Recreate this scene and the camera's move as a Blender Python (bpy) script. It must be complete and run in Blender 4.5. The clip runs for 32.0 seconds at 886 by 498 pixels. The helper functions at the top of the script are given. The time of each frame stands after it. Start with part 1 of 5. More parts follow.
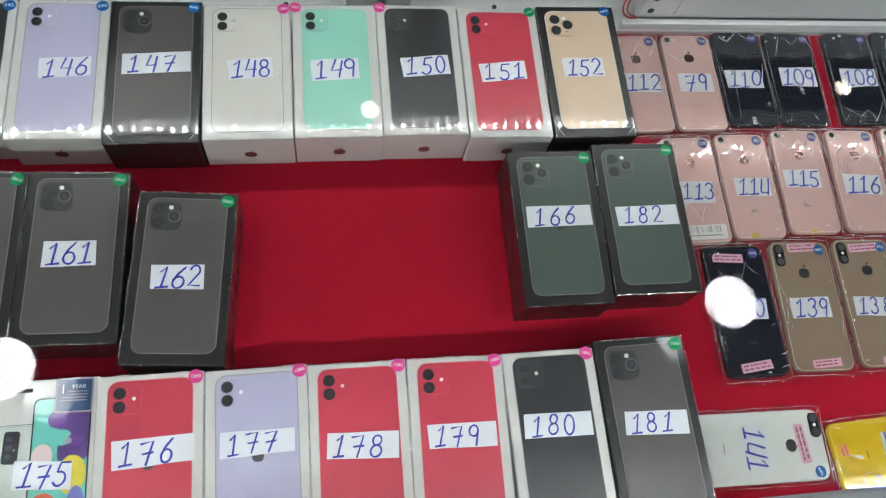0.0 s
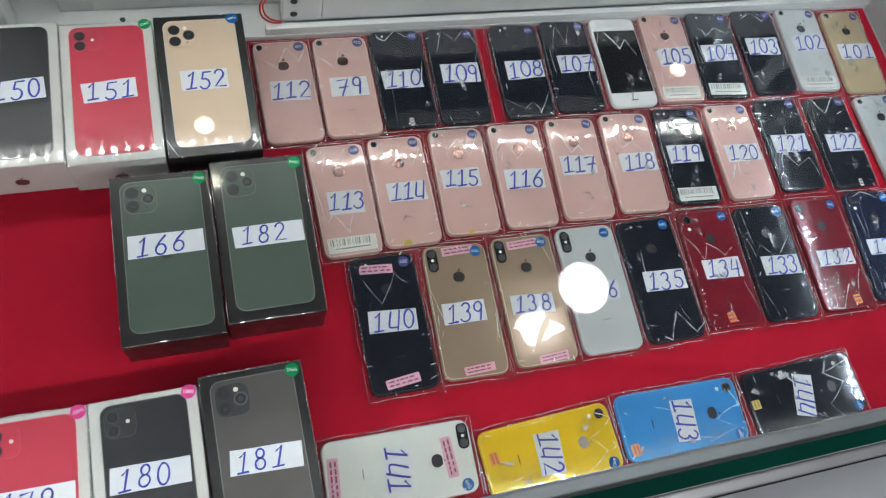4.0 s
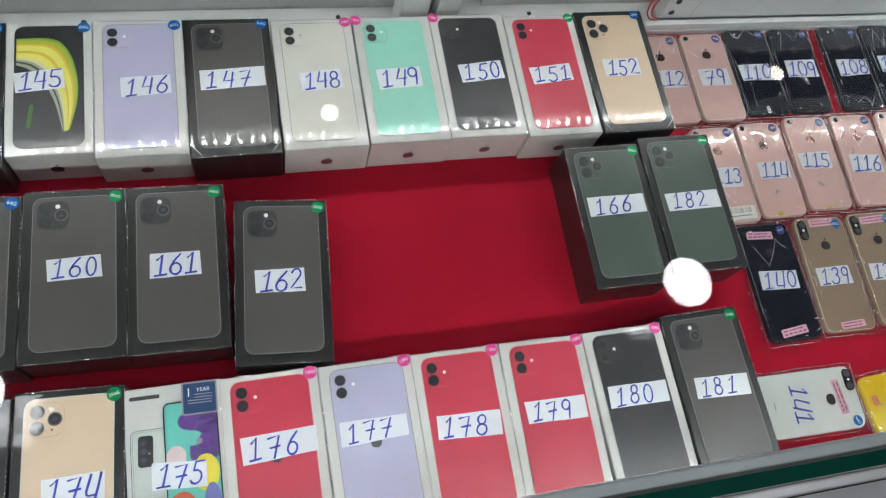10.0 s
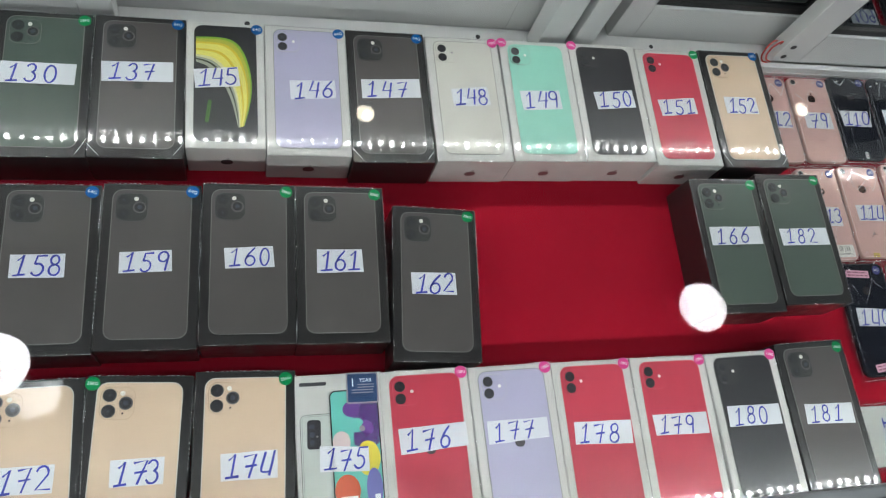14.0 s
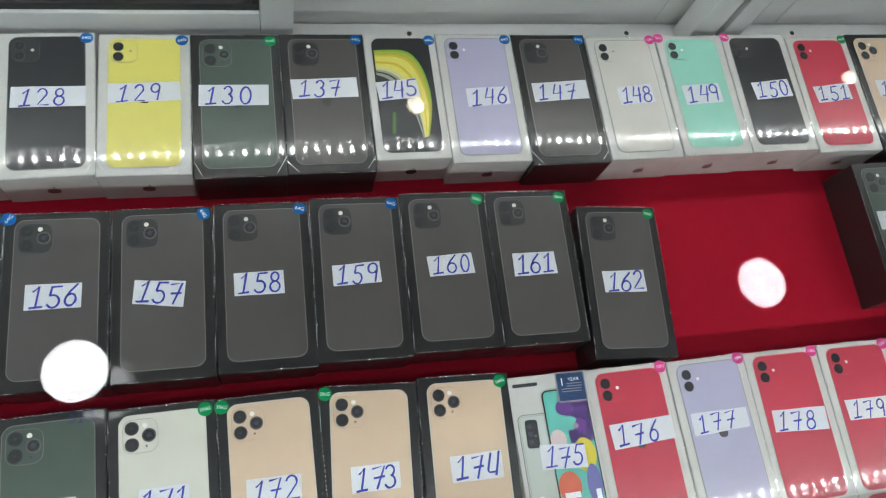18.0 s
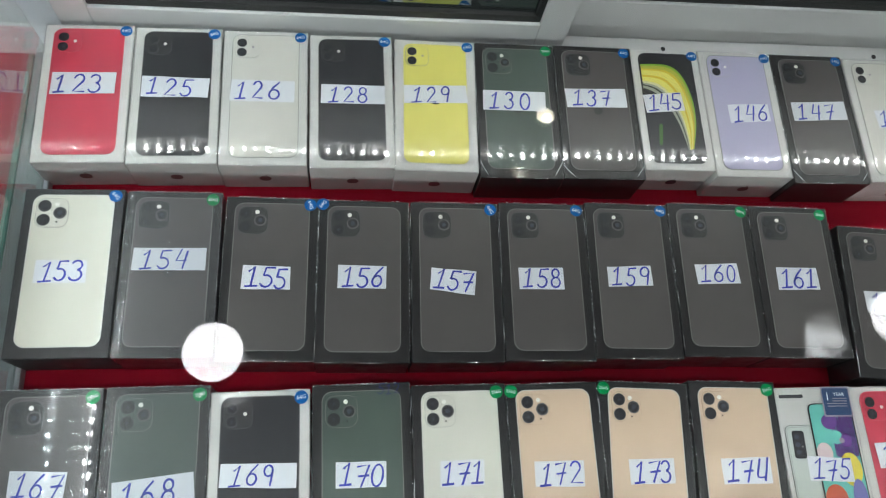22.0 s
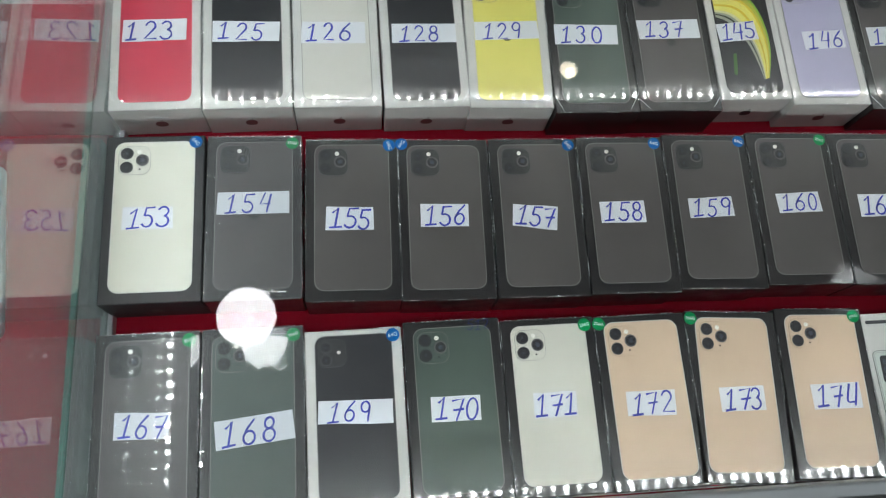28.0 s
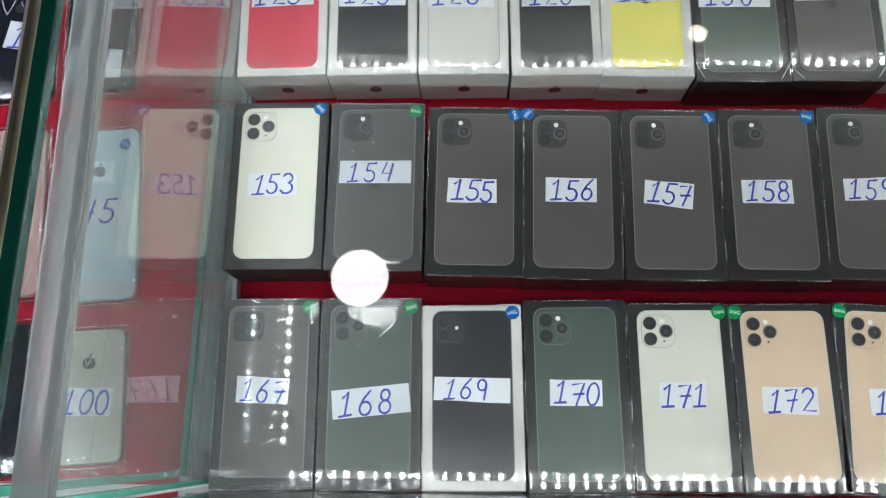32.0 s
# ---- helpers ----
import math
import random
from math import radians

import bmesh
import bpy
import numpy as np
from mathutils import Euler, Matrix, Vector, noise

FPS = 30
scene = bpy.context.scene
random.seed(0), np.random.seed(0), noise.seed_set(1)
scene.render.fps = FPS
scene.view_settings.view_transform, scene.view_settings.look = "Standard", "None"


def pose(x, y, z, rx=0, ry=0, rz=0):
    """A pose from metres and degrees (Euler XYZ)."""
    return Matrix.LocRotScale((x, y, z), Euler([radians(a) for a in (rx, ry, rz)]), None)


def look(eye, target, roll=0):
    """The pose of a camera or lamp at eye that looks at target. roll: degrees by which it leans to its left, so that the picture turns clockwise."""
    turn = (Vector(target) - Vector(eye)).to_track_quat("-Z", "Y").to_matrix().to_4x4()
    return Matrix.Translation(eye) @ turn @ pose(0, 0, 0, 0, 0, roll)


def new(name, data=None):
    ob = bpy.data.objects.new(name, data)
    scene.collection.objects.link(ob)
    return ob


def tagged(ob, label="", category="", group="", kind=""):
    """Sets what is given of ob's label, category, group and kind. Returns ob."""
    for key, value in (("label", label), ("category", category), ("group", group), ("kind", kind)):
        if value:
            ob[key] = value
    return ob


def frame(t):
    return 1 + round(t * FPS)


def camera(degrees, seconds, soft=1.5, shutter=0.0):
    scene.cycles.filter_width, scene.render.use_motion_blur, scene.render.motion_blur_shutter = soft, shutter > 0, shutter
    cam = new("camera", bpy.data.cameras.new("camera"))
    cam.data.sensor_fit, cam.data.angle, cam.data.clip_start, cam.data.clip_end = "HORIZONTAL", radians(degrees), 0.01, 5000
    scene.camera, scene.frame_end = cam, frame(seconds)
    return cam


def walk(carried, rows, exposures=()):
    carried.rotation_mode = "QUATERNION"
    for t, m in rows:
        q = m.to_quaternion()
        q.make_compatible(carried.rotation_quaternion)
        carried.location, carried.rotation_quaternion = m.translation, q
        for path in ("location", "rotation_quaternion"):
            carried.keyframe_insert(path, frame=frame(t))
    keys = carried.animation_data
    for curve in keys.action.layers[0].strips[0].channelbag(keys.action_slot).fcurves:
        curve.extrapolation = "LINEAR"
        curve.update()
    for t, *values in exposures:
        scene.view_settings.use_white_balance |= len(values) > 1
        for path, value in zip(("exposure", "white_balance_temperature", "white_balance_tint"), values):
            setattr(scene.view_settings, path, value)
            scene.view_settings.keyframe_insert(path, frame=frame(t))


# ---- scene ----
cam = camera(60.5, 32.0, soft=1.15)
PATH = [
    (0, (0.014, 0.008, 0.762), (0.322, 0.678, -1.096), 21.0),
    (0.5, (0.051, -0.004, 0.765), (0.347, 0.662, -1.098), 20.5),
    (1, (0.101, -0.001, 0.761), (0.406, 0.647, -1.106), 21.3),
    (1.5, (0.154, 0.005, 0.754), (0.492, 0.649, -1.109), 22.2),
    (2, (0.197, 0.005, 0.751), (0.58, 0.654, -1.102), 22.7),
    (2.5, (0.238, 0.006, 0.749), (0.671, 0.662, -1.09), 24.3),
    (3, (0.283, 0.009, 0.754), (0.758, 0.657, -1.078), 26.1),
    (3.5, (0.319, 0.001, 0.77), (0.823, 0.647, -1.054), 27.9),
    (5.5, (0.312, 0.0, 0.768), (0.857, 0.625, -1.052), 30.5),
    (6, (0.232, -0.007, 0.75), (0.772, 0.626, -1.069), 31.5),
    (6.5, (0.168, -0.003, 0.73), (0.658, 0.615, -1.108), 31.1),
    (7, (0.102, -0.004, 0.724), (0.556, 0.595, -1.13), 30.7),
    (7.5, (0.045, -0.018, 0.73), (0.474, 0.619, -1.117), 28.3),
    (8, (0.003, -0.021, 0.738), (0.403, 0.654, -1.102), 25.4),
    (8.5, (-0.051, -0.012, 0.754), (0.348, 0.698, -1.073), 23.8),
    (9, (-0.096, -0.019, 0.764), (0.31, 0.703, -1.056), 22.9),
    (9.5, (-0.105, -0.025, 0.78), (0.323, 0.663, -1.048), 25.4),
    (10, (-0.143, 0.004, 0.79), (0.331, 0.647, -1.044), 28.6),
    (10.5, (-0.186, 0.009, 0.794), (0.367, 0.597, -1.036), 35.0),
    (11, (-0.192, 0.013, 0.792), (0.403, 0.559, -1.038), 40.4),
    (11.5, (-0.21, 0.016, 0.795), (0.403, 0.573, -1.025), 41.8),
    (12, (-0.228, 0.026, 0.798), (0.389, 0.605, -1.015), 41.0),
    (12.5, (-0.248, 0.039, 0.798), (0.364, 0.625, -1.014), 39.8),
    (13, (-0.265, 0.034, 0.794), (0.32, 0.628, -1.025), 38.7),
    (13.5, (-0.279, 0.01, 0.801), (0.264, 0.634, -1.02), 36.6),
    (14, (-0.315, 0.016, 0.803), (0.186, 0.668, -1.02), 34.1),
    (14.5, (-0.354, 0.025, 0.801), (0.126, 0.689, -1.023), 32.6),
    (15, (-0.379, 0.029, 0.794), (0.087, 0.681, -1.039), 32.3),
    (15.5, (-0.404, 0.024, 0.798), (0.06, 0.671, -1.037), 32.0),
    (17.5, (-0.481, 0.052, 0.788), (-0.011, 0.662, -1.058), 31.6),
    (18, (-0.497, 0.049, 0.788), (-0.046, 0.67, -1.059), 30.0),
    (18.5, (-0.507, 0.032, 0.789), (-0.088, 0.66, -1.063), 28.6),
    (19, (-0.53, 0.009, 0.796), (-0.161, 0.659, -1.059), 26.7),
    (19.5, (-0.551, 0.012, 0.791), (-0.245, 0.672, -1.072), 23.5),
    (20, (-0.603, 0.025, 0.793), (-0.338, 0.698, -1.072), 20.6),
    (20.5, (-0.639, 0.029, 0.798), (-0.39, 0.709, -1.067), 19.5),
    (21, (-0.665, 0.037, 0.796), (-0.414, 0.713, -1.069), 20.0),
    (21.5, (-0.685, 0.042, 0.795), (-0.441, 0.712, -1.073), 19.5),
    (22, (-0.706, 0.044, 0.793), (-0.458, 0.706, -1.078), 19.5),
    (22.5, (-0.722, 0.04, 0.786), (-0.462, 0.683, -1.09), 20.2),
    (23, (-0.741, 0.036, 0.779), (-0.476, 0.657, -1.104), 21.1),
    (23.5, (-0.757, 0.034, 0.782), (-0.501, 0.652, -1.104), 20.8),
    (24, (-0.763, 0.036, 0.781), (-0.517, 0.65, -1.106), 20.4),
    (24.5, (-0.767, 0.032, 0.78), (-0.531, 0.64, -1.111), 19.9),
    (26.5, (-0.756, 0.037, 0.778), (-0.522, 0.623, -1.119), 19.5),
    (27, (-0.763, 0.035, 0.778), (-0.517, 0.615, -1.12), 20.5),
    (27.5, (-0.767, 0.024, 0.78), (-0.525, 0.605, -1.119), 19.8),
    (28, (-0.777, 0.021, 0.775), (-0.562, 0.598, -1.128), 17.6),
    (28.5, (-0.78, 0.029, 0.773), (-0.594, 0.591, -1.138), 15.9),
    (29, (-0.776, 0.032, 0.775), (-0.628, 0.593, -1.139), 12.7),
    (29.5, (-0.766, 0.033, 0.773), (-0.665, 0.594, -1.144), 8.0),
    (30, (-0.765, 0.031, 0.764), (-0.702, 0.578, -1.158), 5.0),
    (30.5, (-0.77, 0.034, 0.765), (-0.752, 0.57, -1.161), 1.1),
    (31, (-0.77, 0.035, 0.761), (-0.799, 0.57, -1.166), -3.7),
    (31.5, (-0.77, 0.036, 0.753), (-0.829, 0.554, -1.178), -7.1),
    (32, (-0.788, 0.037, 0.752), (-0.861, 0.534, -1.183), -8.0),
]
EXPOSURES = [(0.0, 0.08), (3.0, 0.12), (6.0, 0.12), (9.0, 0.10), (12.0, 0.06), (15.0, 0.0), (20.0, -0.10), (25.0, -0.13), (30.0, -0.16), (32.0, -0.06)]
walk(cam, [(t, look(eye, target, roll)) for t, eye, target, roll in PATH], EXPOSURES)

# ---- light: round ceiling lamps, an unseen front row added as fill, LED strips in the case, a dim shop around it ----
world = bpy.data.worlds.new("shop_air")
scene.world = world
world.use_nodes = True
world.node_tree.nodes["Background"].inputs[0].default_value = (0.8, 0.85, 0.9, 1)
world.node_tree.nodes["Background"].inputs[1].default_value = 0.05
CEIL, FLOOR, GLASS = 3.12, -0.62, 0.334
FILL_POWER = 7.5


def area(name, m, power, sx, sy, colour, shape="RECTANGLE"):
    d = bpy.data.lights.new(name, "AREA")
    d.shape, d.size, d.size_y, d.energy, d.color = shape, sx, sy, power, colour
    ob = new(name, d)
    ob.matrix_world = m
    return ob


# ---- materials ----
def mat(name, colour, rough=0.5, metal=0.0, coat=0.0, coat_rough=0.04, var=0.06, scale=40.0, bump=0.0, bump_scale=300.0, spec=0.5, sheen=0.0, wave=0.0):
    """A surface with fine grain, larger stains and, where asked for, the waviness of a shrink film in its coat."""
    m = bpy.data.materials.new(name)
    m.use_nodes = True
    nt = m.node_tree
    b = nt.nodes["Principled BSDF"]
    b.inputs["Roughness"].default_value = rough
    b.inputs["Metallic"].default_value = metal
    b.inputs["Specular IOR Level"].default_value = spec
    b.inputs["Coat Weight"].default_value = coat
    b.inputs["Coat Roughness"].default_value = coat_rough
    b.inputs["Sheen Weight"].default_value = sheen
    tc = nt.nodes.new("ShaderNodeTexCoord")
    n1, n2 = nt.nodes.new("ShaderNodeTexNoise"), nt.nodes.new("ShaderNodeTexNoise")
    n1.inputs["Scale"].default_value, n2.inputs["Scale"].default_value = scale, scale * 0.12
    n1.inputs["Detail"].default_value = 5
    info = nt.nodes.new("ShaderNodeObjectInfo")
    add = nt.nodes.new("ShaderNodeVectorMath")
    add.operation = "ADD"
    nt.links.new(tc.outputs["Object"], add.inputs[0])
    nt.links.new(info.outputs["Random"], add.inputs[1])
    for n in (n1, n2):
        nt.links.new(add.outputs[0], n.inputs["Vector"])
    mix = nt.nodes.new("ShaderNodeMath")
    mix.operation = "ADD"
    nt.links.new(n1.outputs["Fac"], mix.inputs[0])
    nt.links.new(n2.outputs["Fac"], mix.inputs[1])
    mr = nt.nodes.new("ShaderNodeMapRange")
    mr.inputs["From Min"].default_value, mr.inputs["From Max"].default_value = 0.6, 1.4
    mr.inputs["To Min"].default_value, mr.inputs["To Max"].default_value = 1 - var, 1 + var
    nt.links.new(mix.outputs[0], mr.inputs["Value"])
    sc = nt.nodes.new("ShaderNodeVectorMath")
    sc.operation = "SCALE"
    sc.inputs[0].default_value = colour
    nt.links.new(mr.outputs[0], sc.inputs["Scale"])
    nt.links.new(sc.outputs[0], b.inputs["Base Color"])
    if bump:
        n3 = nt.nodes.new("ShaderNodeTexNoise")
        n3.inputs["Scale"].default_value = bump_scale
        n3.inputs["Detail"].default_value = 3
        nt.links.new(add.outputs[0], n3.inputs["Vector"])
        bp = nt.nodes.new("ShaderNodeBump")
        bp.inputs["Strength"].default_value, bp.inputs["Distance"].default_value = bump, 0.001
        nt.links.new(n3.outputs["Fac"], bp.inputs["Height"])
        nt.links.new(bp.outputs[0], b.inputs["Normal"])
    if wave:
        n5, m5 = nt.nodes.new("ShaderNodeTexNoise"), nt.nodes.new("ShaderNodeMapRange")
        n5.inputs["Scale"].default_value, n5.inputs["Detail"].default_value = 55, 4
        m5.inputs["From Min"].default_value, m5.inputs["From Max"].default_value = 0.40, 0.58
        m5.inputs["To Min"].default_value, m5.inputs["To Max"].default_value = coat * 0.4, coat * 1.0
        nt.links.new(add.outputs[0], n5.inputs["Vector"])
        nt.links.new(n5.outputs["Fac"], m5.inputs["Value"])
        nt.links.new(m5.outputs[0], b.inputs["Coat Weight"])
        n4 = nt.nodes.new("ShaderNodeTexNoise")
        n4.inputs["Scale"].default_value = 42
        n4.inputs["Detail"].default_value = 3.5
        nt.links.new(add.outputs[0], n4.inputs["Vector"])
        bp = nt.nodes.new("ShaderNodeBump")
        bp.inputs["Strength"].default_value, bp.inputs["Distance"].default_value = wave, 0.0012
        n6, sum6 = nt.nodes.new("ShaderNodeTexNoise"), nt.nodes.new("ShaderNodeMath")
        n6.noise_type = "RIDGED_MULTIFRACTAL"
        n6.inputs["Scale"].default_value, n6.inputs["Detail"].default_value = 24, 3
        nt.links.new(add.outputs[0], n6.inputs["Vector"])
        sum6.operation, sum6.inputs[1].default_value = "MULTIPLY_ADD", 0.10
        nt.links.new(n6.outputs["Fac"], sum6.inputs[0])
        nt.links.new(n4.outputs["Fac"], sum6.inputs[2])
        nt.links.new(sum6.outputs[0], bp.inputs["Height"])
        stretch, n7, bp7 = nt.nodes.new("ShaderNodeVectorMath"), nt.nodes.new("ShaderNodeTexNoise"), nt.nodes.new("ShaderNodeBump")
        stretch.operation, stretch.inputs[1].default_value = "MULTIPLY", (20, 600, 20)
        n7.inputs["Scale"].default_value, n7.inputs["Detail"].default_value = 1.0, 1
        nt.links.new(add.outputs[0], stretch.inputs[0])
        nt.links.new(stretch.outputs[0], n7.inputs["Vector"])
        bp7.inputs["Strength"].default_value, bp7.inputs["Distance"].default_value = 1.0, 0.000017
        nt.links.new(n7.outputs["Fac"], bp7.inputs["Height"])
        nt.links.new(bp.outputs[0], bp7.inputs["Normal"])
        nt.links.new(bp7.outputs[0], b.inputs["Coat Normal"])
    return m


def clear(name, tint, gloss=1.0, rough=0.0, ior=1.45, bump=0.0, bump_scale=60.0, haze=0.0):
    """A thin clear film or pane: see-through, with gloss by Fresnel."""
    m = bpy.data.materials.new(name)
    m.use_nodes = True
    nt = m.node_tree
    nt.nodes.remove(nt.nodes["Principled BSDF"])
    out = nt.nodes["Material Output"]
    tr, gl, lw, mx = (nt.nodes.new("ShaderNode" + k) for k in ("BsdfTransparent", "BsdfGlossy", "LayerWeight", "MixShader"))
    tr.inputs["Color"].default_value = (*tint, 1)
    gl.inputs["Roughness"].default_value = rough
    lw.inputs["Blend"].default_value = 0.5
    f0 = ((ior - 1) / (ior + 1)) ** 2
    pw, mul = nt.nodes.new("ShaderNodeMath"), nt.nodes.new("ShaderNodeMath")
    pw.operation, pw.inputs[1].default_value = "POWER", 5.0
    mul.operation, mul.use_clamp = "MULTIPLY_ADD", True
    mul.inputs[1].default_value, mul.inputs[2].default_value = gloss * (1 - f0), gloss * f0
    nt.links.new(lw.outputs["Facing"], pw.inputs[0])
    nt.links.new(pw.outputs[0], mul.inputs[0])
    nt.links.new(mul.outputs[0], mx.inputs[0])
    nt.links.new(tr.outputs[0], mx.inputs[1])
    nt.links.new(gl.outputs[0], mx.inputs[2])
    last = mx
    if haze:
        df, m2 = nt.nodes.new("ShaderNodeBsdfDiffuse"), nt.nodes.new("ShaderNodeMixShader")
        m2.inputs[0].default_value = haze
        nt.links.new(mx.outputs[0], m2.inputs[1])
        nt.links.new(df.outputs[0], m2.inputs[2])
        last = m2
    nt.links.new(last.outputs[0], out.inputs["Surface"])
    if bump:
        tc, info, add = nt.nodes.new("ShaderNodeTexCoord"), nt.nodes.new("ShaderNodeObjectInfo"), nt.nodes.new("ShaderNodeVectorMath")
        sc = nt.nodes.new("ShaderNodeVectorMath")
        sc.operation = "MULTIPLY_ADD"
        sc.inputs[1].default_value = (9, 7, 5)
        nt.links.new(info.outputs["Random"], sc.inputs[0])
        nt.links.new(tc.outputs["Object"], sc.inputs[2])
        warp, n, mr = nt.nodes.new("ShaderNodeTexNoise"), nt.nodes.new("ShaderNodeTexVoronoi"), nt.nodes.new("ShaderNodeMapRange")
        warp.inputs["Scale"].default_value = 24
        mixv = nt.nodes.new("ShaderNodeMix")
        mixv.data_type, mixv.blend_type = "RGBA", "LINEAR_LIGHT"
        mixv.inputs["Factor"].default_value = 0.035
        nt.links.new(sc.outputs[0], warp.inputs["Vector"])
        nt.links.new(sc.outputs[0], mixv.inputs["A"])
        nt.links.new(warp.outputs["Color"], mixv.inputs["B"])
        n.feature = "DISTANCE_TO_EDGE"
        n.inputs["Scale"].default_value = bump_scale
        mr.interpolation_type = "SMOOTHSTEP"
        mr.inputs["From Max"].default_value = 0.09
        mr.inputs["To Min"].default_value, mr.inputs["To Max"].default_value = 1.0, 0.0
        nt.links.new(mixv.outputs["Result"], n.inputs["Vector"])
        nt.links.new(n.outputs["Distance"], mr.inputs["Value"])
        bp = nt.nodes.new("ShaderNodeBump")
        bp.inputs["Strength"].default_value, bp.inputs["Distance"].default_value = bump, 0.0016
        nt.links.new(mr.outputs[0], bp.inputs["Height"])
        nt.links.new(bp.outputs[0], gl.inputs["Normal"])
    return m


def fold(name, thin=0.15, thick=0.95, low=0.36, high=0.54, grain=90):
    """A sharp crease in clear film: pale, half see-through and very glossy. The pale colour stands in for caught light.
    """
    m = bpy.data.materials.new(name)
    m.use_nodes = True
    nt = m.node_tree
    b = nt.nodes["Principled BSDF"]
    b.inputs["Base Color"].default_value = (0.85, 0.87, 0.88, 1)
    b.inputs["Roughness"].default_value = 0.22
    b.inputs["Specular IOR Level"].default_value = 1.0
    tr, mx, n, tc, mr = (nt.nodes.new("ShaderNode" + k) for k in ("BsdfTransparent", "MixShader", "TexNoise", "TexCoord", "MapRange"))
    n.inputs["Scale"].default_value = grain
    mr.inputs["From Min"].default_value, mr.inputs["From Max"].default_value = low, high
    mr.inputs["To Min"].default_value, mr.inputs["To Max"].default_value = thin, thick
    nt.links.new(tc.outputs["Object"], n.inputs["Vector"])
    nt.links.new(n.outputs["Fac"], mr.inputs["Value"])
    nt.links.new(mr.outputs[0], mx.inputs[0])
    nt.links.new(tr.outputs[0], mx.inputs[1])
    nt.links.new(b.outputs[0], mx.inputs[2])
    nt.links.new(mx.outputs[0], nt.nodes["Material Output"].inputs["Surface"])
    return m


def glow(name, colour, strength):
    m = bpy.data.materials.new(name)
    m.use_nodes = True
    b = m.node_tree.nodes["Principled BSDF"]
    b.inputs["Emission Color"].default_value = (*colour, 1)
    b.inputs["Emission Strength"].default_value = strength
    return m


FILM = dict(coat=0.9, coat_rough=0.022, wave=0.09, rough=0.38, var=0.05, spec=0.5)
white_card = mat("white_card", (0.575, 0.57, 0.54), **FILM)
black_card = mat("black_card", (0.0125, 0.0118, 0.0120), **FILM)
red_print = mat("red_print", (0.50, 0.042, 0.072), **FILM)
black_print = mat("black_print", (0.022, 0.022, 0.025), **FILM)
white_print = mat("white_print", (0.59, 0.575, 0.52), **FILM)
yellow_print = mat("yellow_print", (0.72, 0.66, 0.15), **FILM)
lilac_print = mat("lilac_print", (0.44, 0.42, 0.58), **FILM)
mint_print = mat("mint_print", (0.27, 0.60, 0.48), **FILM)
green_print = mat("green_print", (0.062, 0.086, 0.071), **FILM)
grey_print = mat("grey_print", (0.077, 0.070, 0.067), **FILM)
gold_print = mat("gold_print", (0.64, 0.48, 0.345), **FILM)
silver_print = mat("silver_print", (0.62, 0.61, 0.53), **FILM)
black_bare = mat("black_bare", (0.016, 0.016, 0.017), 0.5)
silver_bare = mat("silver_bare", (0.62, 0.61, 0.52), 0.35)
rim_dim = mat("rim_dim", (0.085, 0.085, 0.085), **FILM)
rim_light = mat("rim_light", (0.175, 0.17, 0.165), **FILM)
rim_grey = mat("rim_grey", (0.30, 0.31, 0.28), **FILM)
rim_gold = mat("rim_gold", (0.46, 0.32, 0.21), **FILM)
ring_grey = mat("ring_grey", (0.115, 0.11, 0.108), **FILM)
rim_pale = mat("rim_pale", (0.55, 0.54, 0.50), **FILM)
lens_black = mat("lens_black", (0.012, 0.012, 0.014), 0.25, coat=0.4)
lens_ring = mat("lens_ring", (0.030, 0.030, 0.033), **FILM)
print_lens = mat("print_lens", (0.018, 0.018, 0.021), **FILM)
print_glint = mat("print_glint", (0.045, 0.05, 0.072), **FILM)
print_plate = mat("print_plate", (0.036, 0.035, 0.036), **FILM)
mark_black = mat("mark_black", (0.06, 0.055, 0.06), **FILM)
rim_red = mat("rim_red", (0.60, 0.11, 0.14), **FILM)
flash_dim = mat("flash_dim", (0.20, 0.195, 0.18), **FILM)
mark_grey = mat("mark_grey", (0.30, 0.27, 0.30), **FILM)
flash_white = mat("flash_white", (0.8, 0.78, 0.72), 0.4)
rose_metal = mat("rose_metal", (0.62, 0.395, 0.355), 0.5, metal=0.3, bump=0.02)
silver_metal = mat("silver_metal", (0.56, 0.585, 0.575), 0.38, metal=0.35, bump=0.02)
gold_metal = mat("gold_metal", (0.58, 0.46, 0.28), 0.38, metal=0.35, bump=0.02)
black_glass = mat("black_glass", (0.010, 0.012, 0.020), 0.10, coat=0.35, coat_rough=0.05)
gold_glass = mat("gold_glass", (0.40, 0.29, 0.205), 0.15, metal=0.3, coat=0.3)
silver_glass = mat("silver_glass", (0.77, 0.79, 0.74), 0.14, coat=0.6)
red_glass = mat("red_glass", (0.17, 0.007, 0.018), 0.12, coat=0.6)
navy_glass = mat("navy_glass", (0.012, 0.018, 0.045), 0.12, coat=0.6)
yellow_glass = mat("yellow_glass", (0.78, 0.52, 0.02), 0.14, coat=0.6)
blue_glass = mat("blue_glass", (0.05, 0.27, 0.62), 0.14, coat=0.6)
white_front = mat("white_front", (0.76, 0.76, 0.75), 0.2, coat=0.6)
screen_black = mat("screen_black", (0.010, 0.010, 0.012), 0.08, coat=0.8)
logo_dark = mat("logo_dark", (0.06, 0.055, 0.06), 0.25, metal=0.5)
logo_rose = mat("logo_rose", (0.20, 0.115, 0.10), 0.16, metal=0.85)
logo_red = mat("logo_red", (0.13, 0.035, 0.035), 0.4)
logo_black = mat("logo_black", (0.015, 0.015, 0.015), 0.4)
